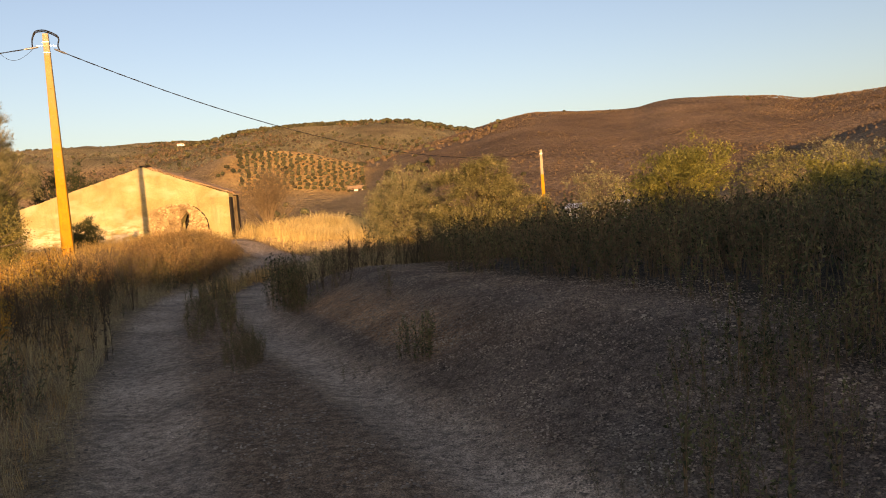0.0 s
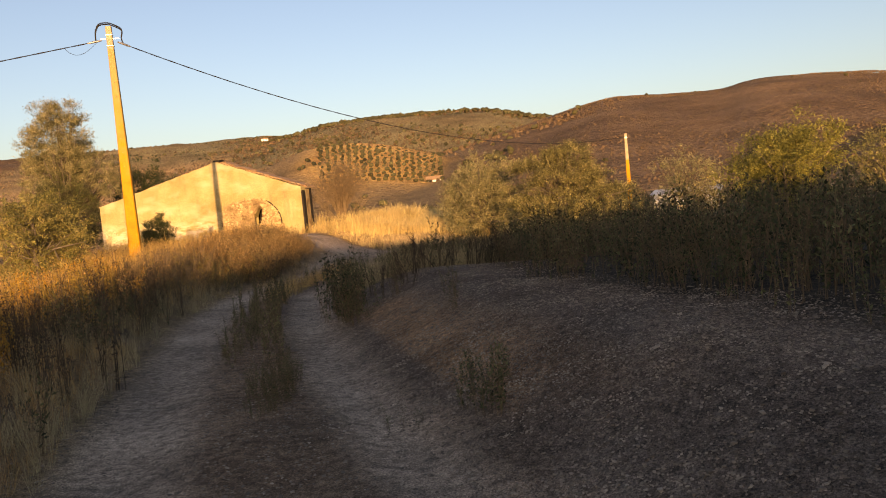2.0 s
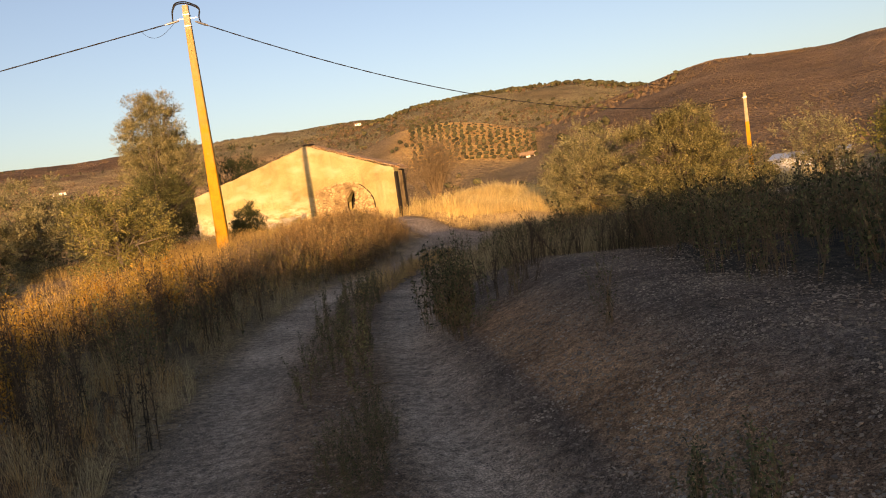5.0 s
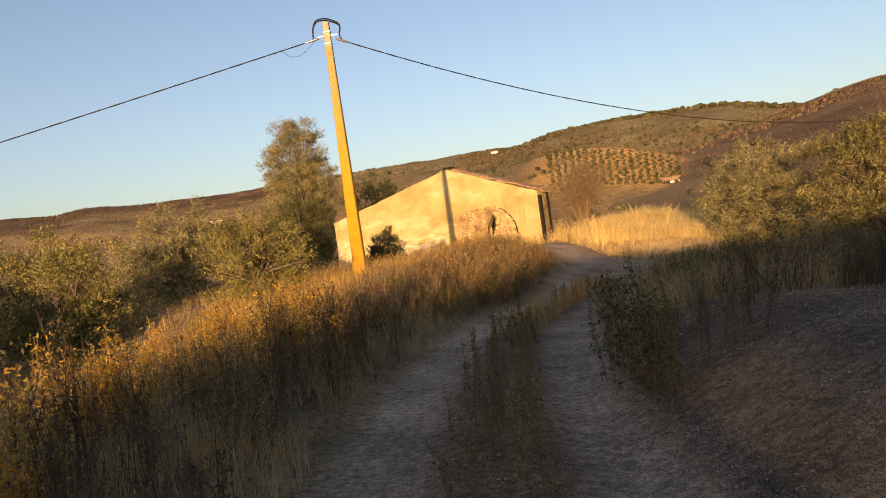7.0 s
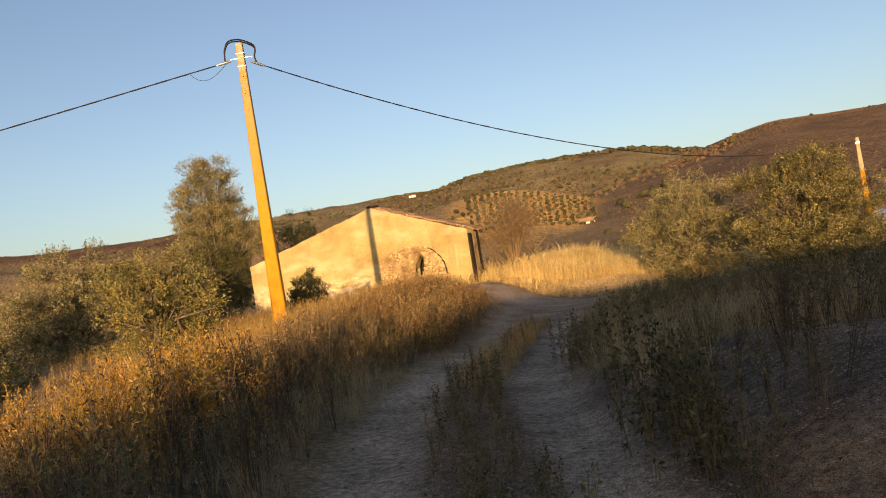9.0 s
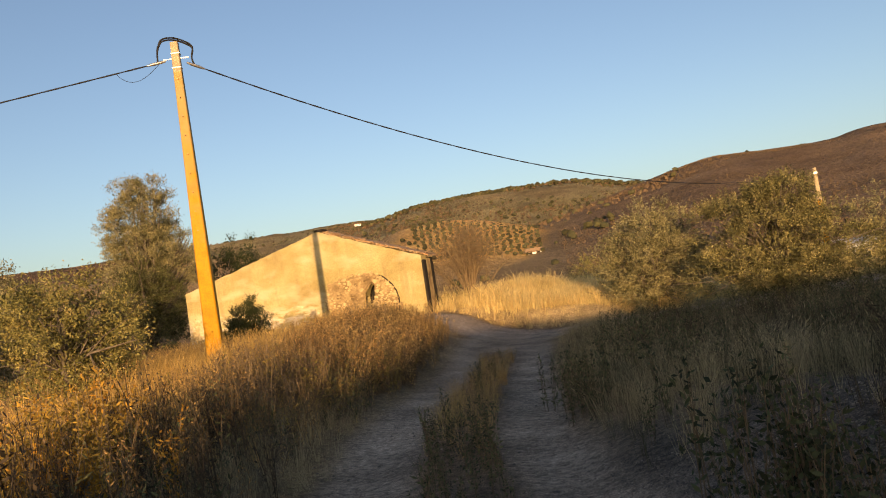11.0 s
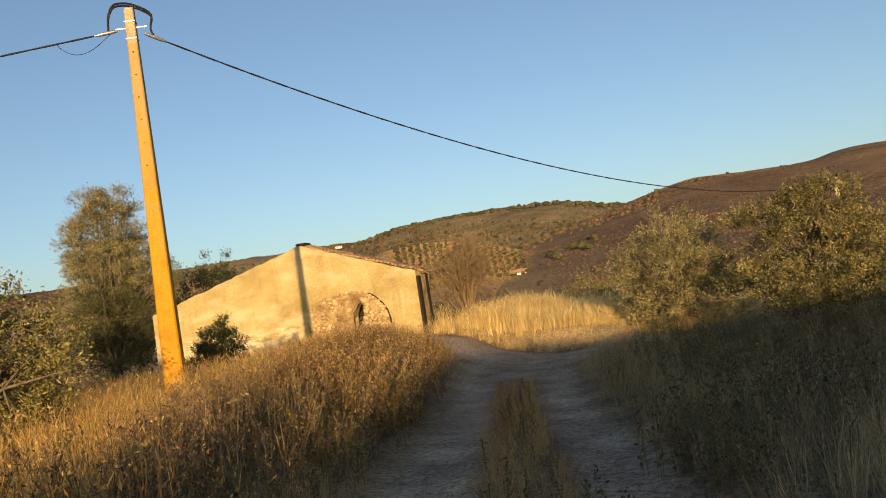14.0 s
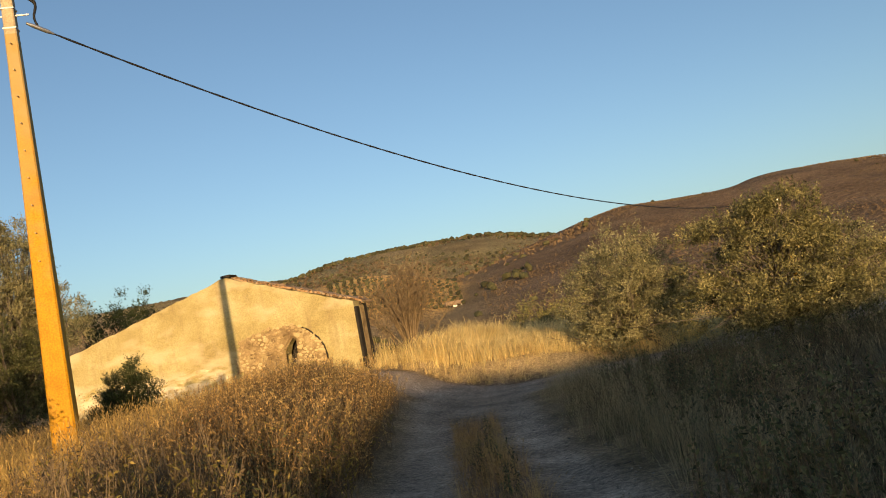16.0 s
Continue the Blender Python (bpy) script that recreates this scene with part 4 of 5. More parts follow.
P = spread(70, 9500, -19, -9, 15, 34, lambda x, y: sm(1.4, 3.0, ul_of(x, y)) * (1 - sm(5, 8, ul_of(x, y))) * sm(15, 18, y) * (0.3 + 0.7 * sm(-0.3, 0.15, clump_noise(x, y, 0.5, 16))) * off_tracks(x, y))
scatter("dry_grass", T_STRAW, P, np.random.default_rng(71).uniform(0.4, 0.85, len(P)), [M_BANKSTRAW], "tall straw-coloured grass on the sunlit bank", "grass", 72)
P = spread(73, 3400, -18, -10.5, 20.5, 33, lambda x, y: sm(0.6, 1.3, ul_of(x, y)) * (1 - sm(3.0, 5.0, ul_of(x, y))) * sm(20.5, 24, y) * (1 - sm(31.5, 33, y)) * off_tracks(x, y))
scatter("rusty_weeds", W_DRY, P, np.random.default_rng(74).uniform(0.65, 1.2, len(P)) * (1 - 0.35 * sm(2.0, 4.5, ul_of(P[:, 0], P[:, 1]))) * (1 - 0.4 * sm(29, 33, P[:, 1])), [M_RUST, M_DEADSTEM], "tangled rust-brown brambles heaped beside the track", "brambles", 75, 0.2)

P = spread(79, 2600, -18, -8.5, 16.5, 32, lambda x, y: sm(0.6, 1.2, ul_of(x, y)) * (1 - sm(2.6, 4.2, ul_of(x, y))) * sm(-0.2, 0.3, clump_noise(x, y, 0.7, 31)) * sm(16.5, 19, y) * off_tracks(x, y))
scatter("dead_stalks", W_STALK, P, np.random.default_rng(80).uniform(0.6, 1.1, len(P)), [M_DEADSTEM, M_TWIG], "brown dead stalks standing in the bramble heap", "stalks", 81, 0.18)
P = spread(76, 3600, -18, -8.5, 15, 31, lambda x, y: sm(0.6, 1.2, ul_of(x, y)) * (1 - sm(2.2, 3.6, ul_of(x, y))) * sm(-0.05, 0.3, clump_noise(x, y, 0.6, 23)) * sm(15, 18, y) * off_tracks(x, y))
scatter("bank_weeds", W_GREEN, P, np.random.default_rng(77).uniform(0.55, 1.0, len(P)), [M_OLIVEGOLD, M_DEADSTEM], "olive-gold weeds between the rusty brambles", "weeds", 78, 0.15)

# the strip between the wheel tracks
mid = lambda y: (x_left(y) + x_right(y)) / 2
halfw = lambda y: np.maximum((x_right(y) - x_left(y)) / 2 - 0.5, 0.05)
P = spread(18, 5200, -12, -3.5, 9.2, 29, lambda x, y: (1 - sm(0.75, 1.0, np.abs(x - mid(y)) / halfw(y))) * sm(9.4, 11, y) * (1 - 0.8 * sm(16, 19, y)) * (1 - sm(24, 29, y)) * 0.6)
scatter("verge_weeds", W_TALL, P, np.random.default_rng(14).uniform(0.22, 0.5, len(P)) * (1 + 0.35 * sm(-0.1, 0.3, clump_noise(P[:, 0], P[:, 1], 0.7, 19))), [M_WEED, M_DEADSTEM], "low weeds on the strip between wheel tracks", "weeds", 14)
P = spread(19, 5200, -13, -2.5, 6, 31, lambda x, y: (1 - sm(0.8, 1.1, np.abs(x - mid(y)) / halfw(y))) * sm(8, 13, y) * (1 - sm(28, 31, y)) * 0.8)
scatter("dry_grass", T_FINE, P, np.random.default_rng(15).uniform(0.12, 0.36, len(P)), [M_GREYGRASS], "short dry grass between the wheel tracks", "grass", 15)
P = spread(88, 2600, -12.5, -6, 15.5, 30, lambda x, y: (1 - sm(0.8, 1.1, np.abs(x - mid(y)) / halfw(y))) * sm(15.5, 18.5, y) * (1 - sm(27, 30, y)))
scatter("dry_grass", T_OAT, P, np.random.default_rng(89).uniform(0.22, 0.5, len(P)), [M_RUST], "rust-brown dry grass between the wheel tracks", "grass", 90, 0.16)
P = spread(20, 1000, -5.4, -3.3, 7.2, 10.2, lambda x, y: (np.hypot((x + 4.25 + (y - 8.6) * 0.36) / 0.24, (y - 8.6) / 1.0) < 1) * 1.0)
scatter("verge_weeds", W_GREEN, P, np.random.default_rng(16).uniform(0.1, 0.32, len(P)), [M_WEED, M_DEADSTEM], "low green plants between the wheel tracks", "weeds", 16)

P = spread(46, 5200, -10, -2.5, 2.5, 11, lambda x, y: sm(0.5, 1.1, ul_of(x, y)) * (1 - sm(3, 5, ul_of(x, y))) * (0.3 + 0.7 * sm(-0.2, 0.2, clump_noise(x, y, 1.1, 14))))
scatter("dry_grass", T_FINE, P, np.random.default_rng(47).uniform(0.12, 0.38, len(P)), [M_RUST], "low brown dry grass beside the track", "grass", 48)
P = spread(85, 7000, -12, -3.2, 4, 20, lambda x, y: sm(0.42, 0.8, ul_of(x, y)) * (1 - sm(1.6, 2.8, ul_of(x, y))) * (0.35 + 0.65 * sm(-0.2, 0.2, clump_noise(x, y, 0.9, 41))))
scatter("dry_grass", T_OAT, P, np.random.default_rng(86).uniform(0.18, 0.46, len(P)), [M_OAT], "dry grass in a shade-darkened tone fringing the wheel track", "grass", 87, 0.18)
# golden field beyond the road and round the house
P = spread(21, 14000, -17, 3, 37.5, 62, lambda x, y: (y > y_road(x) + 1.95) * outside_house(x, y) * (1 - 0.6 * sm(48, 62, y)) * (1 - 0.7 * sm(-9, -5, x)))
scatter("dry_grass", T_FAR, P, np.random.default_rng(17).uniform(0.6, 1.6, len(P)) * (0.75 + 0.5 * clump_noise(P[:, 0], P[:, 1], 0.45, 12) + 0.45 * clump_noise(P[:, 0], P[:, 1], 0.16, 15)) * (0.4 + 0.6 * sm(2.0, 4.0, P[:, 1] - y_road(P[:, 0]))), [M_STRAW], "tall golden dry grass beyond the dirt road", "grass", 17)
P = spread(22, 2600, -34, -14, 27, 37.8, lambda x, y: off_tracks(x, y) * outside_house(x, y) * sm(13, 15, -x))
scatter("rusty_weeds", W_FAR, P, np.random.default_rng(18).uniform(0.25, 0.55, len(P)), [M_RUST, M_DEADSTEM], "brown brambles and dead weeds before the house", "weeds", 18)


# gravel
def stone_variant(seed):
    rng = np.random.default_rng(seed)
    bm = bmesh.new()
    bmesh.ops.create_cube(bm, size=1)
    V = np.array([v.co[:] for v in bm.verts]) * rng.uniform(0.7, 1.2, (8, 1)) + rng.normal(0, 0.12, (8, 3))
    V *= np.array([1, rng.uniform(0.6, 0.9), rng.uniform(0.5, 0.8)])
    F = np.array([[v.index for v in f.verts] for f in bm.faces if f.normal.z > -0.5])
    bm.free()
    return V, F, np.zeros(len(F), int)


STONES = [stone_variant(s) for s in range(14)]
P = spread(30, 290000, -7.5, 2.6, 0.8, 15.5, lambda x, y: sm(-0.2, 0.7, x - x_right(y)) * (1 - sm(0.0, 1.6, x - field_edge(y))) * (1 - 0.6 * sm(6.5, 13, y)) * (0.5 + 0.5 * sm(-0.3, 0.2, clump_noise(x, y, 1.2, 21))))
size = np.random.default_rng(19).uniform(0.006, 0.0175, len(P)) 
size = size * np.where(np.random.default_rng(20).uniform(0, 1, len(P)) < 0.02, 1.9, 1.0)
scatter("gravel", STONES, P + np.array([0, 0, 0.012]), size, [M_STONE], "loose broken gravel on the mound", "gravel", 20, 0.3)
P = spread(31, 100000, -8, 3, 0.8, 14, lambda x, y: (x > x_left(y) - 0.9) * (x < x_right(y) + 0.5) * (0.55 - 0.47 * (np.abs(x - x_left(y)) < 0.42 + 0.1 * np.sin(y * 3)) - 0.45 * (np.abs(x - x_right(y)) < 0.36 + 0.1 * np.sin(y * 2.3))))
scatter("gravel", STONES, P + np.array([0, 0, 0.010]), np.random.default_rng(21).uniform(0.007, 0.022, len(P)), [M_STONE], "small loose stones on the dusty track", "gravel", 21, 0.3)
P = spread(32, 5000, -13, -5, 14, 32, lambda x, y: (x > x_left(y) - 0.8) * (x < x_right(y) + 0.8) * 0.5)
scatter("gravel", STONES, P + np.array([0, 0, 0.012]), np.random.default_rng(22).uniform(0.012, 0.03, len(P)), [M_STONE], "small loose stones along the farther track", "gravel", 22, 0.3)


# ---- trees and bushes ----
def limb_tree(rng, base, blobs, r0):
    """A trunk that forks towards each mass of the crown."""
    pieces = []
    cen = np.mean([b[0] for b in blobs], 0)
    fork = np.array(base) + (cen - np.array(base)) * np.array([0.35, 0.35, 0.35]) + rng.normal(0, 0.08, 3)
    pieces.append(tube(np.array([np.array(base) - (0, 0, 0.15), (np.array(base) + fork) / 2 + rng.normal(0, 0.05, 3), fork]), np.array([r0 * 1.25, r0, r0 * 0.85]), 8))
    for c, rad in blobs:
        c, rad = np.array(c), np.array(rad)
        for k in range(5):
            tip = c + rng.normal(0, 0.42, 3) * rad
            mid_p = fork + (tip - fork) * 0.5 + rng.normal(0, 0.12, 3) + np.array([0, 0, 0.1])
            pieces.append(tube(np.array([fork + rng.normal(0, 0.03, 3), mid_p, tip]), np.array([r0 * 0.5, r0 * 0.3, r0 * 0.1]), 5))
            for q in range(3):
                t2 = mid_p + (tip - mid_p) * rng.uniform(0.2, 0.9) + rng.normal(0, 0.35, 3) * rad
                pieces.append(tube(np.array([mid_p, (mid_p + t2) / 2 + rng.normal(0, 0.06, 3), t2]), np.array([r0 * 0.22, r0 * 0.13, r0 * 0.05]), 4))
    return joined(pieces)


def crown_leaves(rng, blobs, n, size, ragged=0.22):
    """Leafy sprigs gathered into clumps over each mass of the crown, with dark gaps between and a thin fill inside."""
    area = np.array([np.prod(b[1]) ** (2 / 3) for b in blobs])
    n, size, per = 1.2 * n, 0.95 * size, 7
    starts, axes = [], []
    for (c, rad), share in zip(blobs, area / area.sum()):
        c, rad = np.array(c), np.array(rad)
        mean = rad.mean()
        rc = float(np.clip(0.30 * mean, 0.14, 0.40))
        count = int(np.clip(2.5 * (mean / rc) ** 2, 9, 70))
        d = rand_dirs(rng, count, 0.1)
        k = np.array([noise.noise((q[0] * 2.2 + c[0], q[1] * 2.2 + c[1], q[2] * 2.2)) for q in d])
        C = c + d * rad * (rng.uniform(0.60, 1.0, count) * (1 + ragged * 1.5 * k))[:, None]
        m = max(3, int(1.5 * n * share / count / per))
        cid = np.repeat(np.arange(count), m)
        v = rand_dirs(rng, count * m)
        girth = rng.uniform(0.5, 1.15, count)[cid] * rc * rng.uniform(0.02, 1, count * m) ** 0.5
        starts.append(C[cid] + v * girth[:, None] * (1, 1, 0.7))
        axes.append(d[cid] * 0.6 + v * 0.6 + (0, 0, 0.5) + rng.normal(0, 0.25, v.shape))
        fill = int(0.16 * n * share / per)
        w = rand_dirs(rng, fill)
        starts.append(c + w * rad * rng.uniform(0.15, 0.8, fill)[:, None])
        axes.append(w + (0, 0, 0.3))
    S, A = np.concatenate(starts), np.concatenate(axes)
    keep = S[:, 2] > 0.05
    S, A = S[keep], A[keep]
    A = A / (np.linalg.norm(A, axis=1)[:, None] + 1e-9)
    L = size * rng.uniform(1.6, 4.2, len(S)) * np.where(rng.uniform(0, 1, len(S)) < 0.05, 1.6, 1.0)
    f = np.tile(np.linspace(0.0, 1, per), len(S))
    P = np.repeat(S, per, 0) + np.repeat(A * L[:, None], per, 0) * f[:, None] + rng.normal(0, size * 0.25, (len(f), 3))
    D = np.repeat(A, per, 0) * 0.5 + rand_dirs(rng, len(P)) * 0.8
    D = D / (np.linalg.norm(D, axis=1)[:, None] + 1e-9) * (size * rng.uniform(0.7, 1.3, len(P)))[:, None]
    W = np.cross(D, rand_dirs(rng, len(P)))
    W = W / (np.linalg.norm(W, axis=1)[:, None] + 1e-9) * (size * 0.23)
    return leaf_quads(P, D, W)


def tree(name, label, category, base, blobs, leaves, size, leaf_mat, r0=0.12, seed=1, ragged=0.22, group=""):
    x, y = base
    g = float(ground(x, y))
    ob = empty(name, (x, y, g), label, category, group)
    rng = np.random.default_rng(seed)
    rel = [((c[0], c[1], c[2]), r) for c, r in blobs]
    V, F = limb_tree(rng, (0, 0, 0), rel, r0)
    np_part("trunk", np_mesh("trunk", V, F, [M_BARK], smooth=True), ob, "grey forked trunk and limbs")
    if leaves:
        V, F = crown_leaves(rng, rel, leaves, size, ragged)
        np_part("crown", np_mesh("crown", V, F, [leaf_mat]), ob)
    return ob


def bush(name, label, x, y, w, h, leaves, size, mat, seed, group="", lobes=5, d=None):
    """A rounded but uneven shrub: a few overlapping masses of leaves from the ground up."""
    rng = np.random.default_rng(seed)
    d = d or w
    blobs = [((0, 0, h * 0.48), (w * 0.36, d * 0.36, h * 0.46)), ((0, 0, h * 0.2), (w * 0.43, d * 0.43, h * 0.22))]
    for k in range(lobes):
        a = 6.283 * k / lobes + rng.uniform(-0.4, 0.4)
        blobs.append(((math.cos(a) * w * 0.28, math.sin(a) * d * 0.28, h * rng.uniform(0.2, 0.66)), (w * rng.uniform(0.18, 0.28), d * rng.uniform(0.18, 0.28), h * rng.uniform(0.22, 0.32))))
    return tree(name, label, "bush", (x, y), blobs, leaves, size, mat, 0.05 + 0.012 * h, seed, 0.25, group)


tree("olive_tree", "tall grey-green olive tree beside the ruined house", "tree", (-32.9, 40.0), [((-0.34, 0.34, 6.5), (1.98, 1.92, 2.55)), ((-1.01, 0.22, 4.7), (1.28, 1.53, 1.92)), ((0.78, 0.45, 4.93), (1.4, 1.4, 1.92)), ((0.11, 0.0, 3.25), (2.3, 2.04, 2.68)), ((0.22, 0.22, 7.17), (1.66, 1.53, 1.66)), ((1.01, 0.22, 1.79), (1.4, 1.4, 1.53)), ((2.35, 0.67, 4.7), (0.96, 0.76, 1.4)), ((-1.68, 0.34, 5.82), (0.76, 0.76, 1.03)), ((0.67, 0.22, 7.84), (0.89, 0.89, 0.89)), ((2.8, 0.67, 3.81), (0.71, 0.64, 0.57))], 58000, 0.085, M_OLIVE, 0.22, 3)
bush("bush", "dense dark-green bush at the foot of the olive tree", -32.0, 39.0, 4.4, 5.2, 26000, 0.075, M_JUNIPER, 21)
bush("bush", "round olive-green bush on the bank below the pole", -17.2, 20.3, 2.7, 2.5, 12000, 0.07, M_LEAF, 4)
bush("bush", "small dark-green bush behind the yellow pole", -19.3, 28.9, 1.45, 1.65, 16000, 0.045, M_DARKLEAF, 5)
bush("bush", "broad grey-green bush in the hollow", -26.5, 25.3, 4.7, 4.4, 22000, 0.09, M_OLIVE, 6)
bush("bush", "spreading dark bush in the shaded hollow", -22.0, 17.7, 5.0, 3.4, 26000, 0.085, M_LEAF, 7)
bush("bush", "spreading dark bush in the shaded hollow", -23.5, 13.2, 5.8, 4.2, 18000, 0.085, M_LEAF, 8)
# dark leaf colour here also carries the tree's shadow on this bush
bush("bush", "dark leafless bush behind the house roof", -31.0, 45.5, 5.2, 5.9, 24000, 0.10, M_DARKLEAF, 9)
bush("bush", "grey-green bush in evening sun beside the dirt road", -8.1, 40.0, 4.5, 4.6, 26000, 0.085, M_OLIVE, 10)
tree("bush", "large sunlit olive-brown bush on the field corner", "bush", (-3.9, 37.2), [((0, 0, 2.0), (1.9, 1.8, 1.8)), ((0.2, 0, 3.13), (1.3, 1.2, 0.99)), ((-1.4, 0.2, 2.35), (1.3, 1.2, 1.35)), ((1.6, 0, 1.74), (1.3, 1.3, 1.35)), ((0.8, -0.3, 3.57), (0.8, 0.8, 0.63)), ((-0.6, -0.2, 3.39), (0.8, 0.8, 0.63)), ((-0.4, -0.6, 1.04), (2.4, 1.5, 1.08)), ((2.6, 0.2, 1.13), (1.2, 1.2, 1.08)), ((0.6, -0.9, 0.7), (2.6, 1.3, 0.8))], 40000, 0.085, M_BROWNLEAF, 0.12, 11, 0.25)
bush("bush", "bright yellow-green bush catching low sun", 5.2, 36.0, 5.2, 4.4, 15000, 0.11, M_YELLOWLEAF, 12)
bush("bush", "yellow-green bush above the tall weeds", 8.6, 24.5, 4.6, 2.9, 13000, 0.09, M_YELLOWLEAF, 13)
bush("bush", "yellow-green bush above the tall weeds", 12.5, 23.0, 4.2, 2.9, 9000, 0.09, M_LEAF, 14)
for k, (x, y, w, h, m) in enumerate(((-6.5, 54, 4, 2.4, M_DARKLEAF), (3.5, 58, 5, 4.6, M_OLIVE), (9.5, 60, 6, 5.6, M_DARKLEAF), (15.5, 57, 6, 5.2, M_LEAF), (21, 60, 7, 5.5, M_OLIVE), (-14, 66, 6, 3.6, M_LEAF), (-3, 72, 7, 3.5, M_LEAF), (26, 52, 6, 5.0, M_LEAF))):
    bush("bush", "sunlit bush at the foot of the hill", x, y, w, h, 6000, 0.13, m, 30 + k, "far bushes")
# bare shrub at the corner of the house: limbs and twigs with few leaves
rng = np.random.default_rng(17)
g = float(ground(-16.2, 41.4))
bare = empty("bare_shrub", (-16.2, 41.4, g), "almost leafless brown shrub by the house corner", "shrub")
pieces = []
for k in range(46):
    a = rng.uniform(0, 6.28)
    reach = rng.uniform(0.3, 1.9)
    tip = np.array([math.cos(a) * reach, math.sin(a) * reach, rng.uniform(2.2, 4.1) - 0.45 * reach])
    m_ = tip * np.array([0.35, 0.35, 0.5]) + rng.normal(0, 0.1, 3)
    pieces.append(tube(np.array([rng.normal(0, 0.08, 3) * (1, 1, 0) - (0, 0, 0.1), m_, tip]), np.array([0.045, 0.026, 0.008]), 4))
    for q in range(24):
        p0 = m_ + (tip - m_) * rng.uniform(0, 1)
        p1 = p0 + rand_dirs(rng, 1, 0.5)[0] * rng.uniform(0.3, 0.8)
        pieces.append(tube(np.array([p0, p1]), np.array([0.013, 0.006]), 3))
V, F = joined(pieces)
np_part("branchwork", np_mesh("branchwork", V, F, [M_TWIG]), bare)
V, F = crown_leaves(rng, [((0, 0, 2.4), (1.6, 1.5, 1.3))], 5000, 0.05, 0.3)
np_part("crown", np_mesh("crown", V, F, [M_TWIG]), bare, "few withered leaves")


# single weeds that stand apart beside the tracks
def single_weed(x, y, h, kind, label, seed, group="single weeds", n=6, r=0.16):
    g = float(ground(x, y))
    ob = empty("weed", (x, y, g - 0.02), label, "weed", group)
    rng = np.random.default_rng(seed)
    pieces, ids = [], []
    for k in range(n):
        V, F, I = kind[int(rng.integers(0, len(kind)))]
        a = rng.uniform(0, 6.28)
        c, s = math.cos(a), math.sin(a)
        s1 = h * rng.uniform(0.6, 1.0)
        W = np.stack([V[:, 0] * c - V[:, 1] * s, V[:, 0] * s + V[:, 1] * c, V[:, 2]], 1) * s1 + np.array([*rng.normal(0, r, 2), 0])
        pieces.append((W, F))
        ids.append(I)
    V, F = joined(pieces)
    I = np.concatenate(ids)
    for name, k, mat in (("foliage", 0, M_WEED), ("stalk", 1, M_DEADSTEM)):
        np_part(name, np_mesh(name, V, F[I == k], [mat]), ob)
    return ob


single_weed(-5.0, 12.55, 0.8, W_TALL, "dark bushy weed clump beside the wheel track", 1, n=22, r=0.19)
single_weed(-5.35, 13.4, 1.0, W_TALL, "tall dark weed clump beside the wheel track", 2, n=20, r=0.17)
single_weed(-4.7, 12.0, 0.5, W_GREEN, "low dark weed beside the wheel track", 3, n=8, r=0.12)
single_weed(-2.95, 10.5, 0.6, W_DRY, "thin dead stalk on the gravel mound", 4, n=4, r=0.04)
single_weed(-2.05, 7.45, 0.5, W_TALL, "spindly green weed on the gravel mound", 5, n=16, r=0.16)
single_weed(-2.7, 7.4, 0.25, W_DRY, "low dry weed on the gravel mound", 6, n=5, r=0.1)
single_weed(-5.75, 10.5, 0.28, W_GREEN, "small weed at the end of the middle strip", 7, n=6, r=0.08)
single_weed(0.05, 4.1, 0.55, W_TALL, "sprawling dark weed on the gravel", 8, n=16, r=0.22)
single_weed(0.35, 3.3, 0.3, W_GREEN, "low sprawling weed on the gravel", 9, n=10, r=0.2)
single_weed(-0.35, 4.3, 0.25, W_GREEN, "low sprawling weed on the gravel", 10, n=8, r=0.16)
single_weed(-4.4, 12.9, 0.7, W_DRY, "tall dead weed stalk on the gravel", 11, n=4, r=0.08)
single_weed(0.25, 5.0, 0.5, W_TALL, "sprawling dark weed on the gravel", 16, n=20, r=0.24)
single_weed(0.8, 5.3, 0.6, W_TALL, "sprawling dark weed on the gravel", 17, n=22, r=0.28)
single_weed(0.45, 4.55, 0.3, W_GREEN, "sprawling dark weed on the gravel", 18, n=18, r=0.28)
single_weed(-7.45, 18.7, 0.85, W_TALL, "tall dark weed clump on the verge corner", 12, n=16, r=0.2)
single_weed(-7.2, 17.9, 0.75, W_TALL, "tall dark weed clump on the verge corner", 13, n=14, r=0.2)


def amber_weed(x, y, h, mat, stem, label, seed, n, r):
    ob = single_weed(x, y, h, W_AMBER, label, seed, "bank weeds", n, r)
    for c in ob.children:
        c.data.materials[0] = mat if c.name.startswith("foliage") else stem
    return ob


W_AMBER = [weed_variant(160 + s, 3, 46, 0.075, 0.0085, 0.2, 3) for s in range(6)]
rng = np.random.default_rng(77)
for k in range(26):
    y = rng.uniform(7.6, 15.5)
    x = float(x_left(y)) - rng.uniform(1.8, 5.2)
    amber_weed(x, y, rng.uniform(0.8, 1.25), M_AMBER, M_TWIG, "amber-leaved drying weed on the bank", 200 + k, int(rng.integers(5, 13)), 0.28)
def stalk_weed(x, y, h, label, seed, n, r):
    ob = single_weed(x, y, h, W_STALK, label, seed, "bank weeds", n, r)
    for c in ob.children:
        c.data.materials[0] = M_DARKSTALK
    return ob


for k in range(34):
    y = rng.uniform(8.0, 16.5)
    x = float(x_left(y)) - rng.uniform(0.8, 2.6)
    stalk_weed(x, y, rng.uniform(0.75, 1.25), "dark upright weed stalks at the track's edge", 300 + k, int(rng.integers(2, 5)), 0.15)


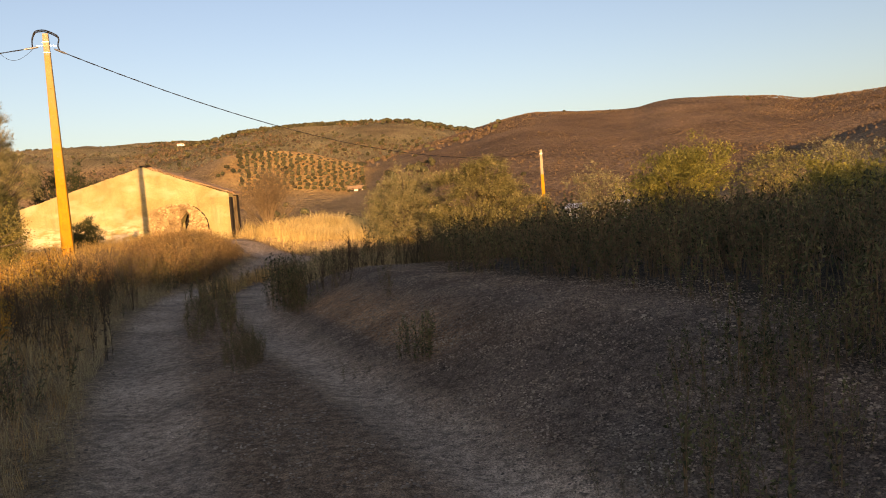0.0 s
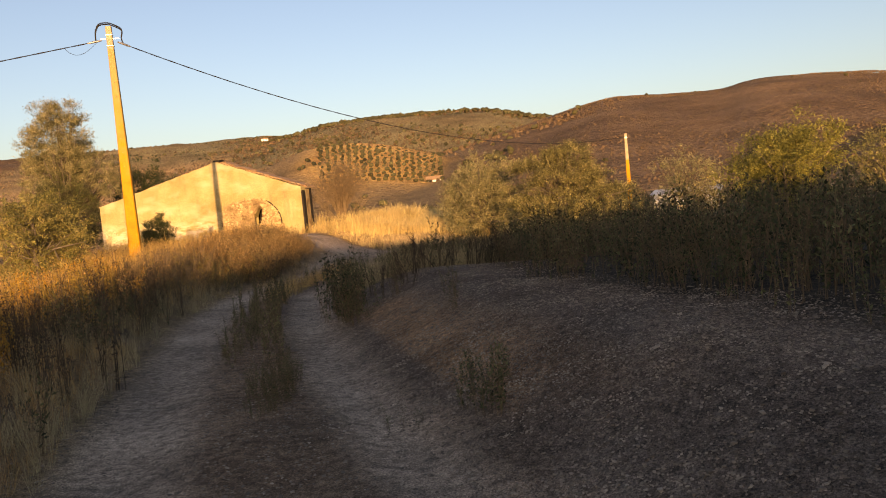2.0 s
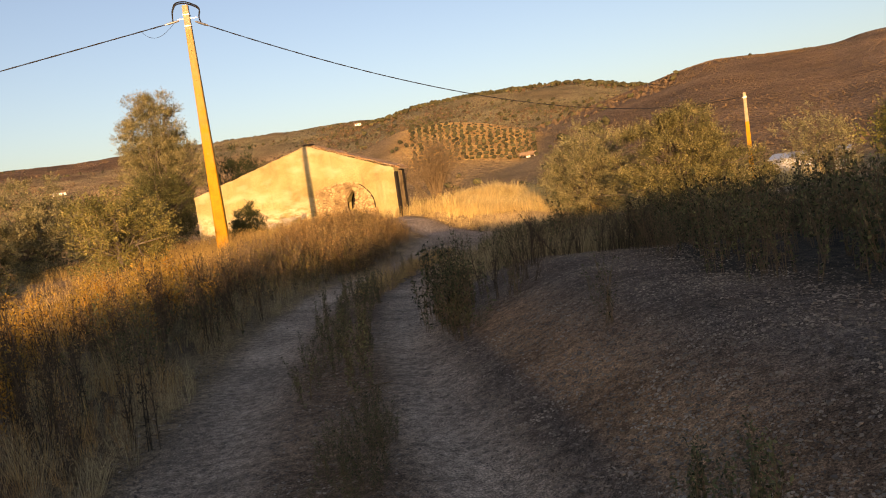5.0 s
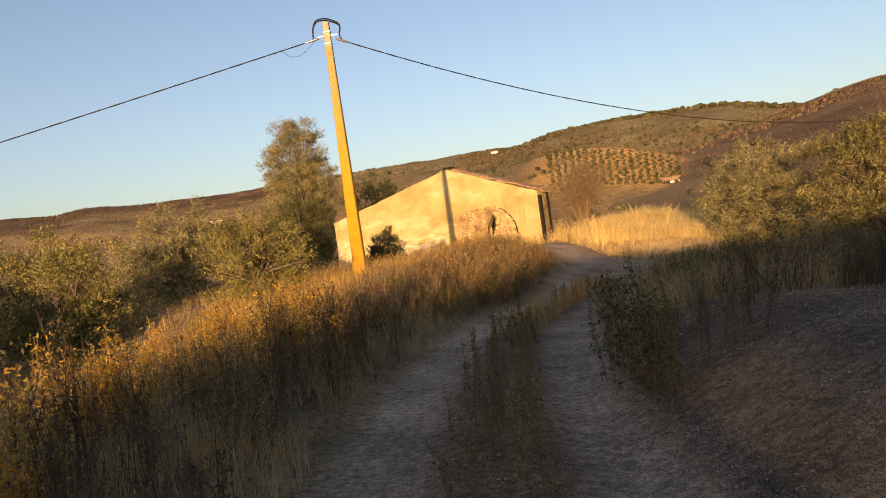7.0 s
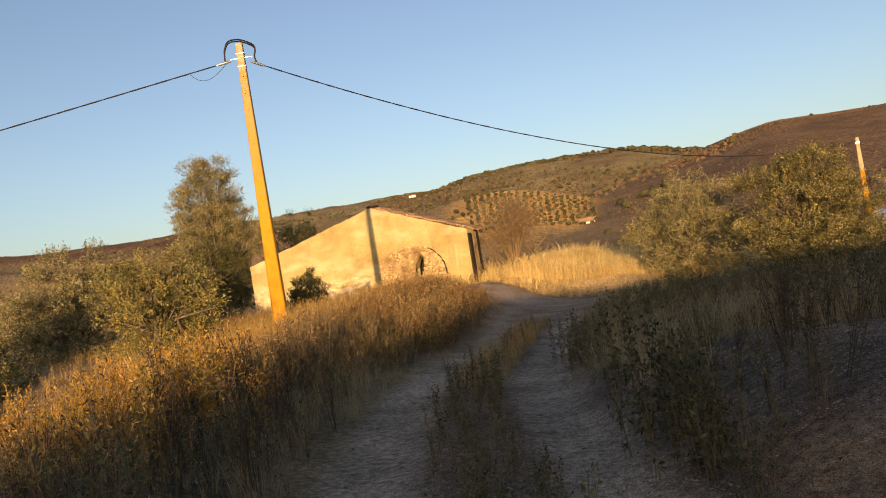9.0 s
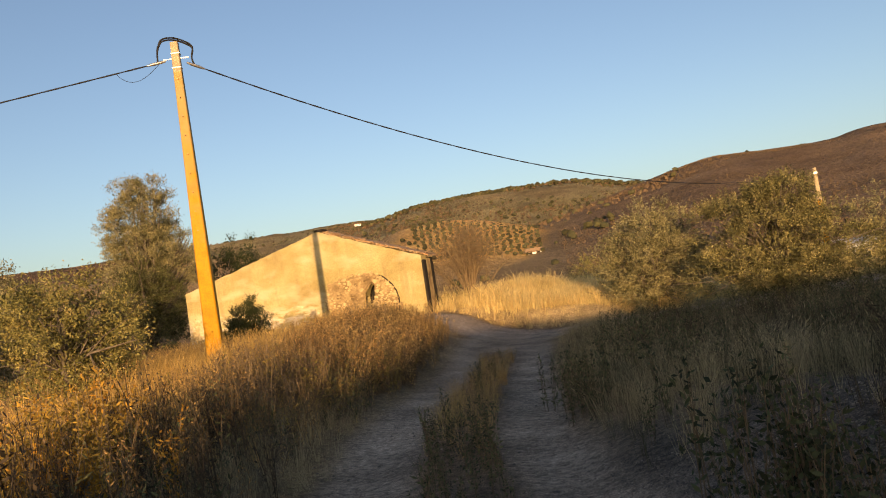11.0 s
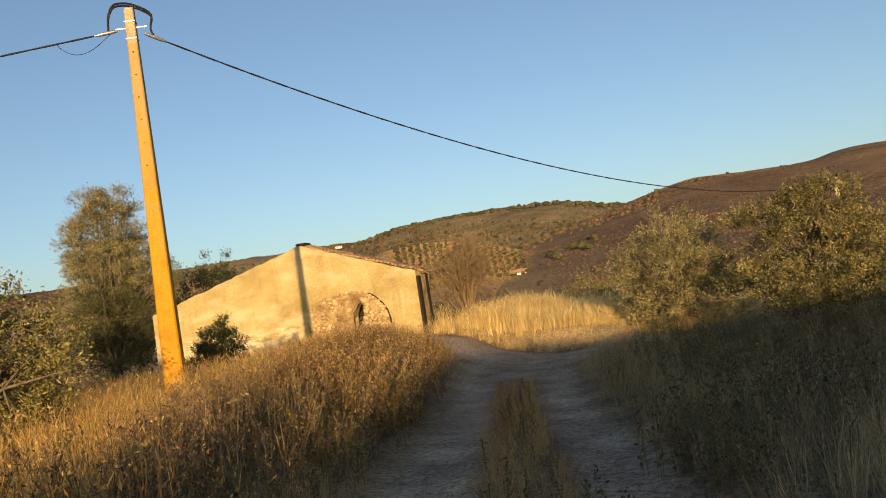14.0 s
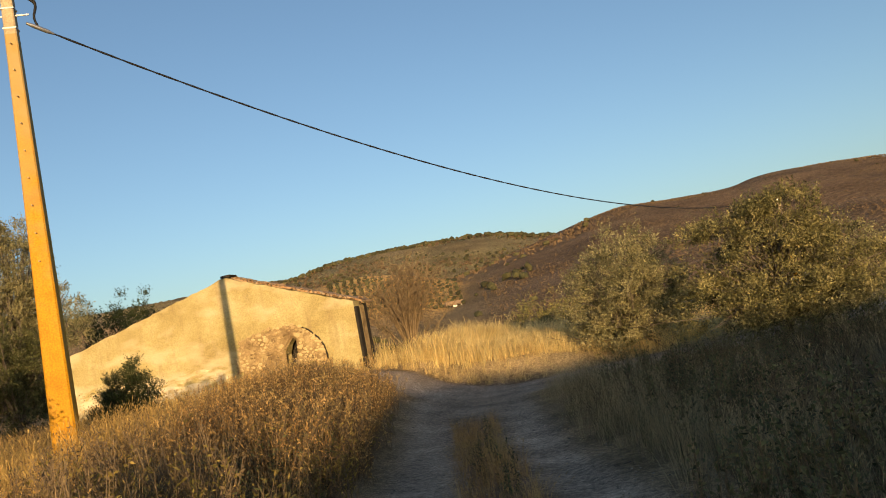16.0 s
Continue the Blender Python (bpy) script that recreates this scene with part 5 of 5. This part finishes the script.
# ---- hills: scrub, trees, orchard, houses ----
def at_bearing(az, el, near=80, far=1500):
    """Where the ground first stands that high in the view from the start of the walk."""
    r = np.geomspace(near, far, 1500)
    x, y = ORIGIN[0] - r * math.sin(radians(az)), ORIGIN[1] + r * math.cos(radians(az))
    z = ground(x, y)
    e = np.degrees(np.arctan2(z - 1.25, r))
    k = int(np.argmax(e >= el)) if (e >= el).any() else int(np.argmax(e))
    return x[k], y[k], z[k], r[k]


def blob_variant(seed, tall=1.0):
    rng = np.random.default_rng(seed)
    bm = bmesh.new()
    bmesh.ops.create_icosphere(bm, subdivisions=1, radius=0.5)
    V = np.array([v.co[:] for v in bm.verts])
    V *= rng.uniform(0.65, 1.25, (len(V), 1))
    V[:, 2] = V[:, 2] * 0.8 * tall + 0.3 * tall
    F = np.array([[v.index for v in f.verts] for f in bm.faces])
    bm.free()
    return V, F, np.zeros(len(F), int)


BLOBS = [blob_variant(s) for s in range(10)]


def tussock_variant(seed):
    rng = np.random.default_rng(seed)
    a = np.arange(4) * 1.571 + rng.uniform(0, 1)
    V = np.concatenate([np.stack([np.cos(a) * rng.uniform(0.35, 0.6, 4), np.sin(a) * rng.uniform(0.35, 0.6, 4), rng.uniform(-0.1, 0.25, 4)], 1), [[rng.normal(0, 0.1), rng.normal(0, 0.1), rng.uniform(0.4, 0.7)]]])
    F = np.array([[i, (i + 1) % 4, 4] for i in range(4)])
    return V, F, np.zeros(4, int)


TUSSOCKS = [tussock_variant(s) for s in range(10)]


def hill_scatter(seed, n, az0, az1, r0, r1, keep):
    rng = np.random.default_rng(seed)
    az, r = rng.uniform(az0, az1, n), np.sqrt(rng.uniform(r0 ** 2, r1 ** 2, n))
    x, y = ORIGIN[0] - r * np.sin(np.radians(az)), ORIGIN[1] + r * np.cos(np.radians(az))
    ok = rng.uniform(0, 1, n) < keep(az, r, x, y)
    x, y, r = x[ok], y[ok], r[ok]
    return np.stack([x, y, ground(x, y) - 0.1], 1), r


P, r = hill_scatter(50, 36000, -44, 12, 95, 460, lambda a, r, x, y: 0.35 + 0.65 * sm(-0.2, 0.3, clump_noise(x, y, 0.03, 2)))
scatter("hill_scrub", TUSSOCKS, P, np.random.default_rng(51).uniform(0.35, 1.0, len(P)), [M_SCRUB], "low brown scrub covering the hill", "scrub", 52)
P, r = hill_scatter(53, 160, -44, 14, 80, 460, lambda a, r, x, y: sm(0.0, 0.3, clump_noise(x, y, 0.02, 7)))
scatter("hill_trees", BLOBS, P, np.random.default_rng(54).uniform(0.9, 2.0, len(P)), [M_PINE], "scattered dull green bushes on the hill", "trees", 55)
P, r = hill_scatter(56, 7000, 2, 80, 330, 1030, lambda a, r, x, y: 0.25 + 0.75 * sm(-0.25, 0.2, clump_noise(x, y, 0.012, 4)) - 0.85 * sm(30, 40, a))
scatter("hill_trees", BLOBS, P, np.random.default_rng(57).uniform(1.3, 3.6, len(P)), [M_PINE], "olive-green trees scattered over the far hill", "trees", 58)
P, r = hill_scatter(59, 1500, 8, 80, 80, 330, lambda a, r, x, y: sm(-0.1, 0.3, clump_noise(x, y, 0.02, 8)) * (1 - 0.7 * sm(24, 28, a)) * (1 - 0.95 * sm(11, 13, a) * (1 - sm(22, 25, a)) * sm(170, 190, r)))
scatter("hill_trees", BLOBS, P, np.random.default_rng(60).uniform(1.2, 3.2, len(P)), [M_PINE], "bushes on the lower slopes", "trees", 61)
P, r = hill_scatter(67, 900, 3, 26, 700, 790, lambda a, r, x, y: 0.2 + 0.8 * sm(-0.1, 0.3, clump_noise(x, y, 0.015, 13)))
scatter("hill_trees", BLOBS, P, np.random.default_rng(68).uniform(2.5, 6.0, len(P)), [M_PINE], "dark trees along the crest of the hill", "trees", 69)
# orchard in rows on orange soil
rows = []
for i in range(18):
    for j in range(17):
        az, r = 13.4 + i * 0.52 + 0.05 * (j % 3) + 0.08 * math.sin(i * 7.3 + j * 3.1), 205 + j * 5.8 + 0.9 * math.sin(i * 2.7 + j)
        rows.append((az, r))
az, r = np.array(rows).T
x, y = ORIGIN[0] - r * np.sin(np.radians(az)), ORIGIN[1] + r * np.cos(np.radians(az))
P = np.stack([x, y, ground(x, y) - 0.05], 1)
P2, r2 = hill_scatter(64, 26000, 3, 60, 300, 1000, lambda a, r, x, y: (0.35 + 0.65 * sm(-0.2, 0.25, clump_noise(x, y, 0.02, 17))) * (1 - 0.7 * sm(28, 34, a)))
scatter("hill_scrub", TUSSOCKS, P2, np.random.default_rng(65).uniform(1.0, 3.0, len(P2)), [M_SCRUB], "low scrub over the far hill", "scrub", 66)
scatter("orchard", BLOBS, P, np.random.default_rng(62).uniform(1.1, 1.7, len(P)), [M_PINE], "young orchard trees in rows on orange soil", "orchard", 63)


def far_house(az, el, w, d, h, label, yaw=0, near=80):
    x, y, z, r = at_bearing(az, el, near)
    ob = empty("far_house", (x, y, z - 0.3), label, "house", "far houses")
    ob.rotation_euler.z = radians(az + yaw)
    bm = bmesh.new()
    box(bm, (-w / 2, -d / 2, 0), (w / 2, d / 2, h), 0.05)
    part("walls", bm, M_WHITE, ob)
    bm = bmesh.new()
    vs = [bm.verts.new(p) for p in ((-w / 2 - 0.3, -d / 2 - 0.3, h), (w / 2 + 0.3, -d / 2 - 0.3, h), (w / 2 + 0.3, d / 2 + 0.3, h), (-w / 2 - 0.3, d / 2 + 0.3, h), (-w / 2 - 0.3, 0, h + 1.1), (w / 2 + 0.3, 0, h + 1.1))]
    for f in ((0, 1, 5, 4), (2, 3, 4, 5), (0, 4, 3), (1, 2, 5), (3, 2, 1, 0)):
        bm.faces.new([vs[i] for i in f])
    part("roof", bm, M_TILE, ob)
    for k in (-1, 1):
        bm = bmesh.new()
        box(bm, (k * w * 0.25 - 0.5, -d / 2 - 0.03, 0.9), (k * w * 0.25 + 0.5, -d / 2 + 0.02, h - 0.5))
        part("window", bm, M_DARK, ob)


far_house(47.3, 2.85, 9, 6, 2.8, "small white house on the distant slope", 10)
far_house(26.3, 5.35, 7, 5, 2.2, "white house near the far ridge", 0, 330)
far_house(14.0, 1.3, 4, 3, 0.6, "low white house at the foot of the orchard", 0, 170)


def shed():
    x, y = 4.1, 70.5
    g = float(ground(x, y))
    ob = empty("shed", (x, y, g), "low shed with a pale sheet-metal roof beyond the bushes", "shed")
    ob.rotation_euler.z = radians(-8)
    bm = bmesh.new()
    box(bm, (-2.6, -2, 0), (2.6, 2, 1.35), 0.03)
    part("walls", bm, M_ROOFSHEET, ob)
    bm = bmesh.new()
    vs = box(bm, (-2.9, -2.4, 1.36), (2.9, 2.4, 1.46), 0.02)
    for v in bm.verts:
        v.co.z += 0.07 * (v.co.y + 2.4)
    part("roof", bm, M_ROOFSHEET, ob, "pale sloping sheet roof")


shed()
# a fallen stick on the track
curve_part("stick", [(-5.2, 10.25, float(ground(-5.2, 10.25)) + 0.015), (-5.05, 10.4, float(ground(-5.05, 10.4)) + 0.03), (-4.95, 10.62, float(ground(-4.95, 10.62)) + 0.015)], np.array([0.008, 0.01, 0.006]), M_TWIG, None)
tagged(bpy.data.objects["stick"], "thin dry stick lying on the track", "stick")
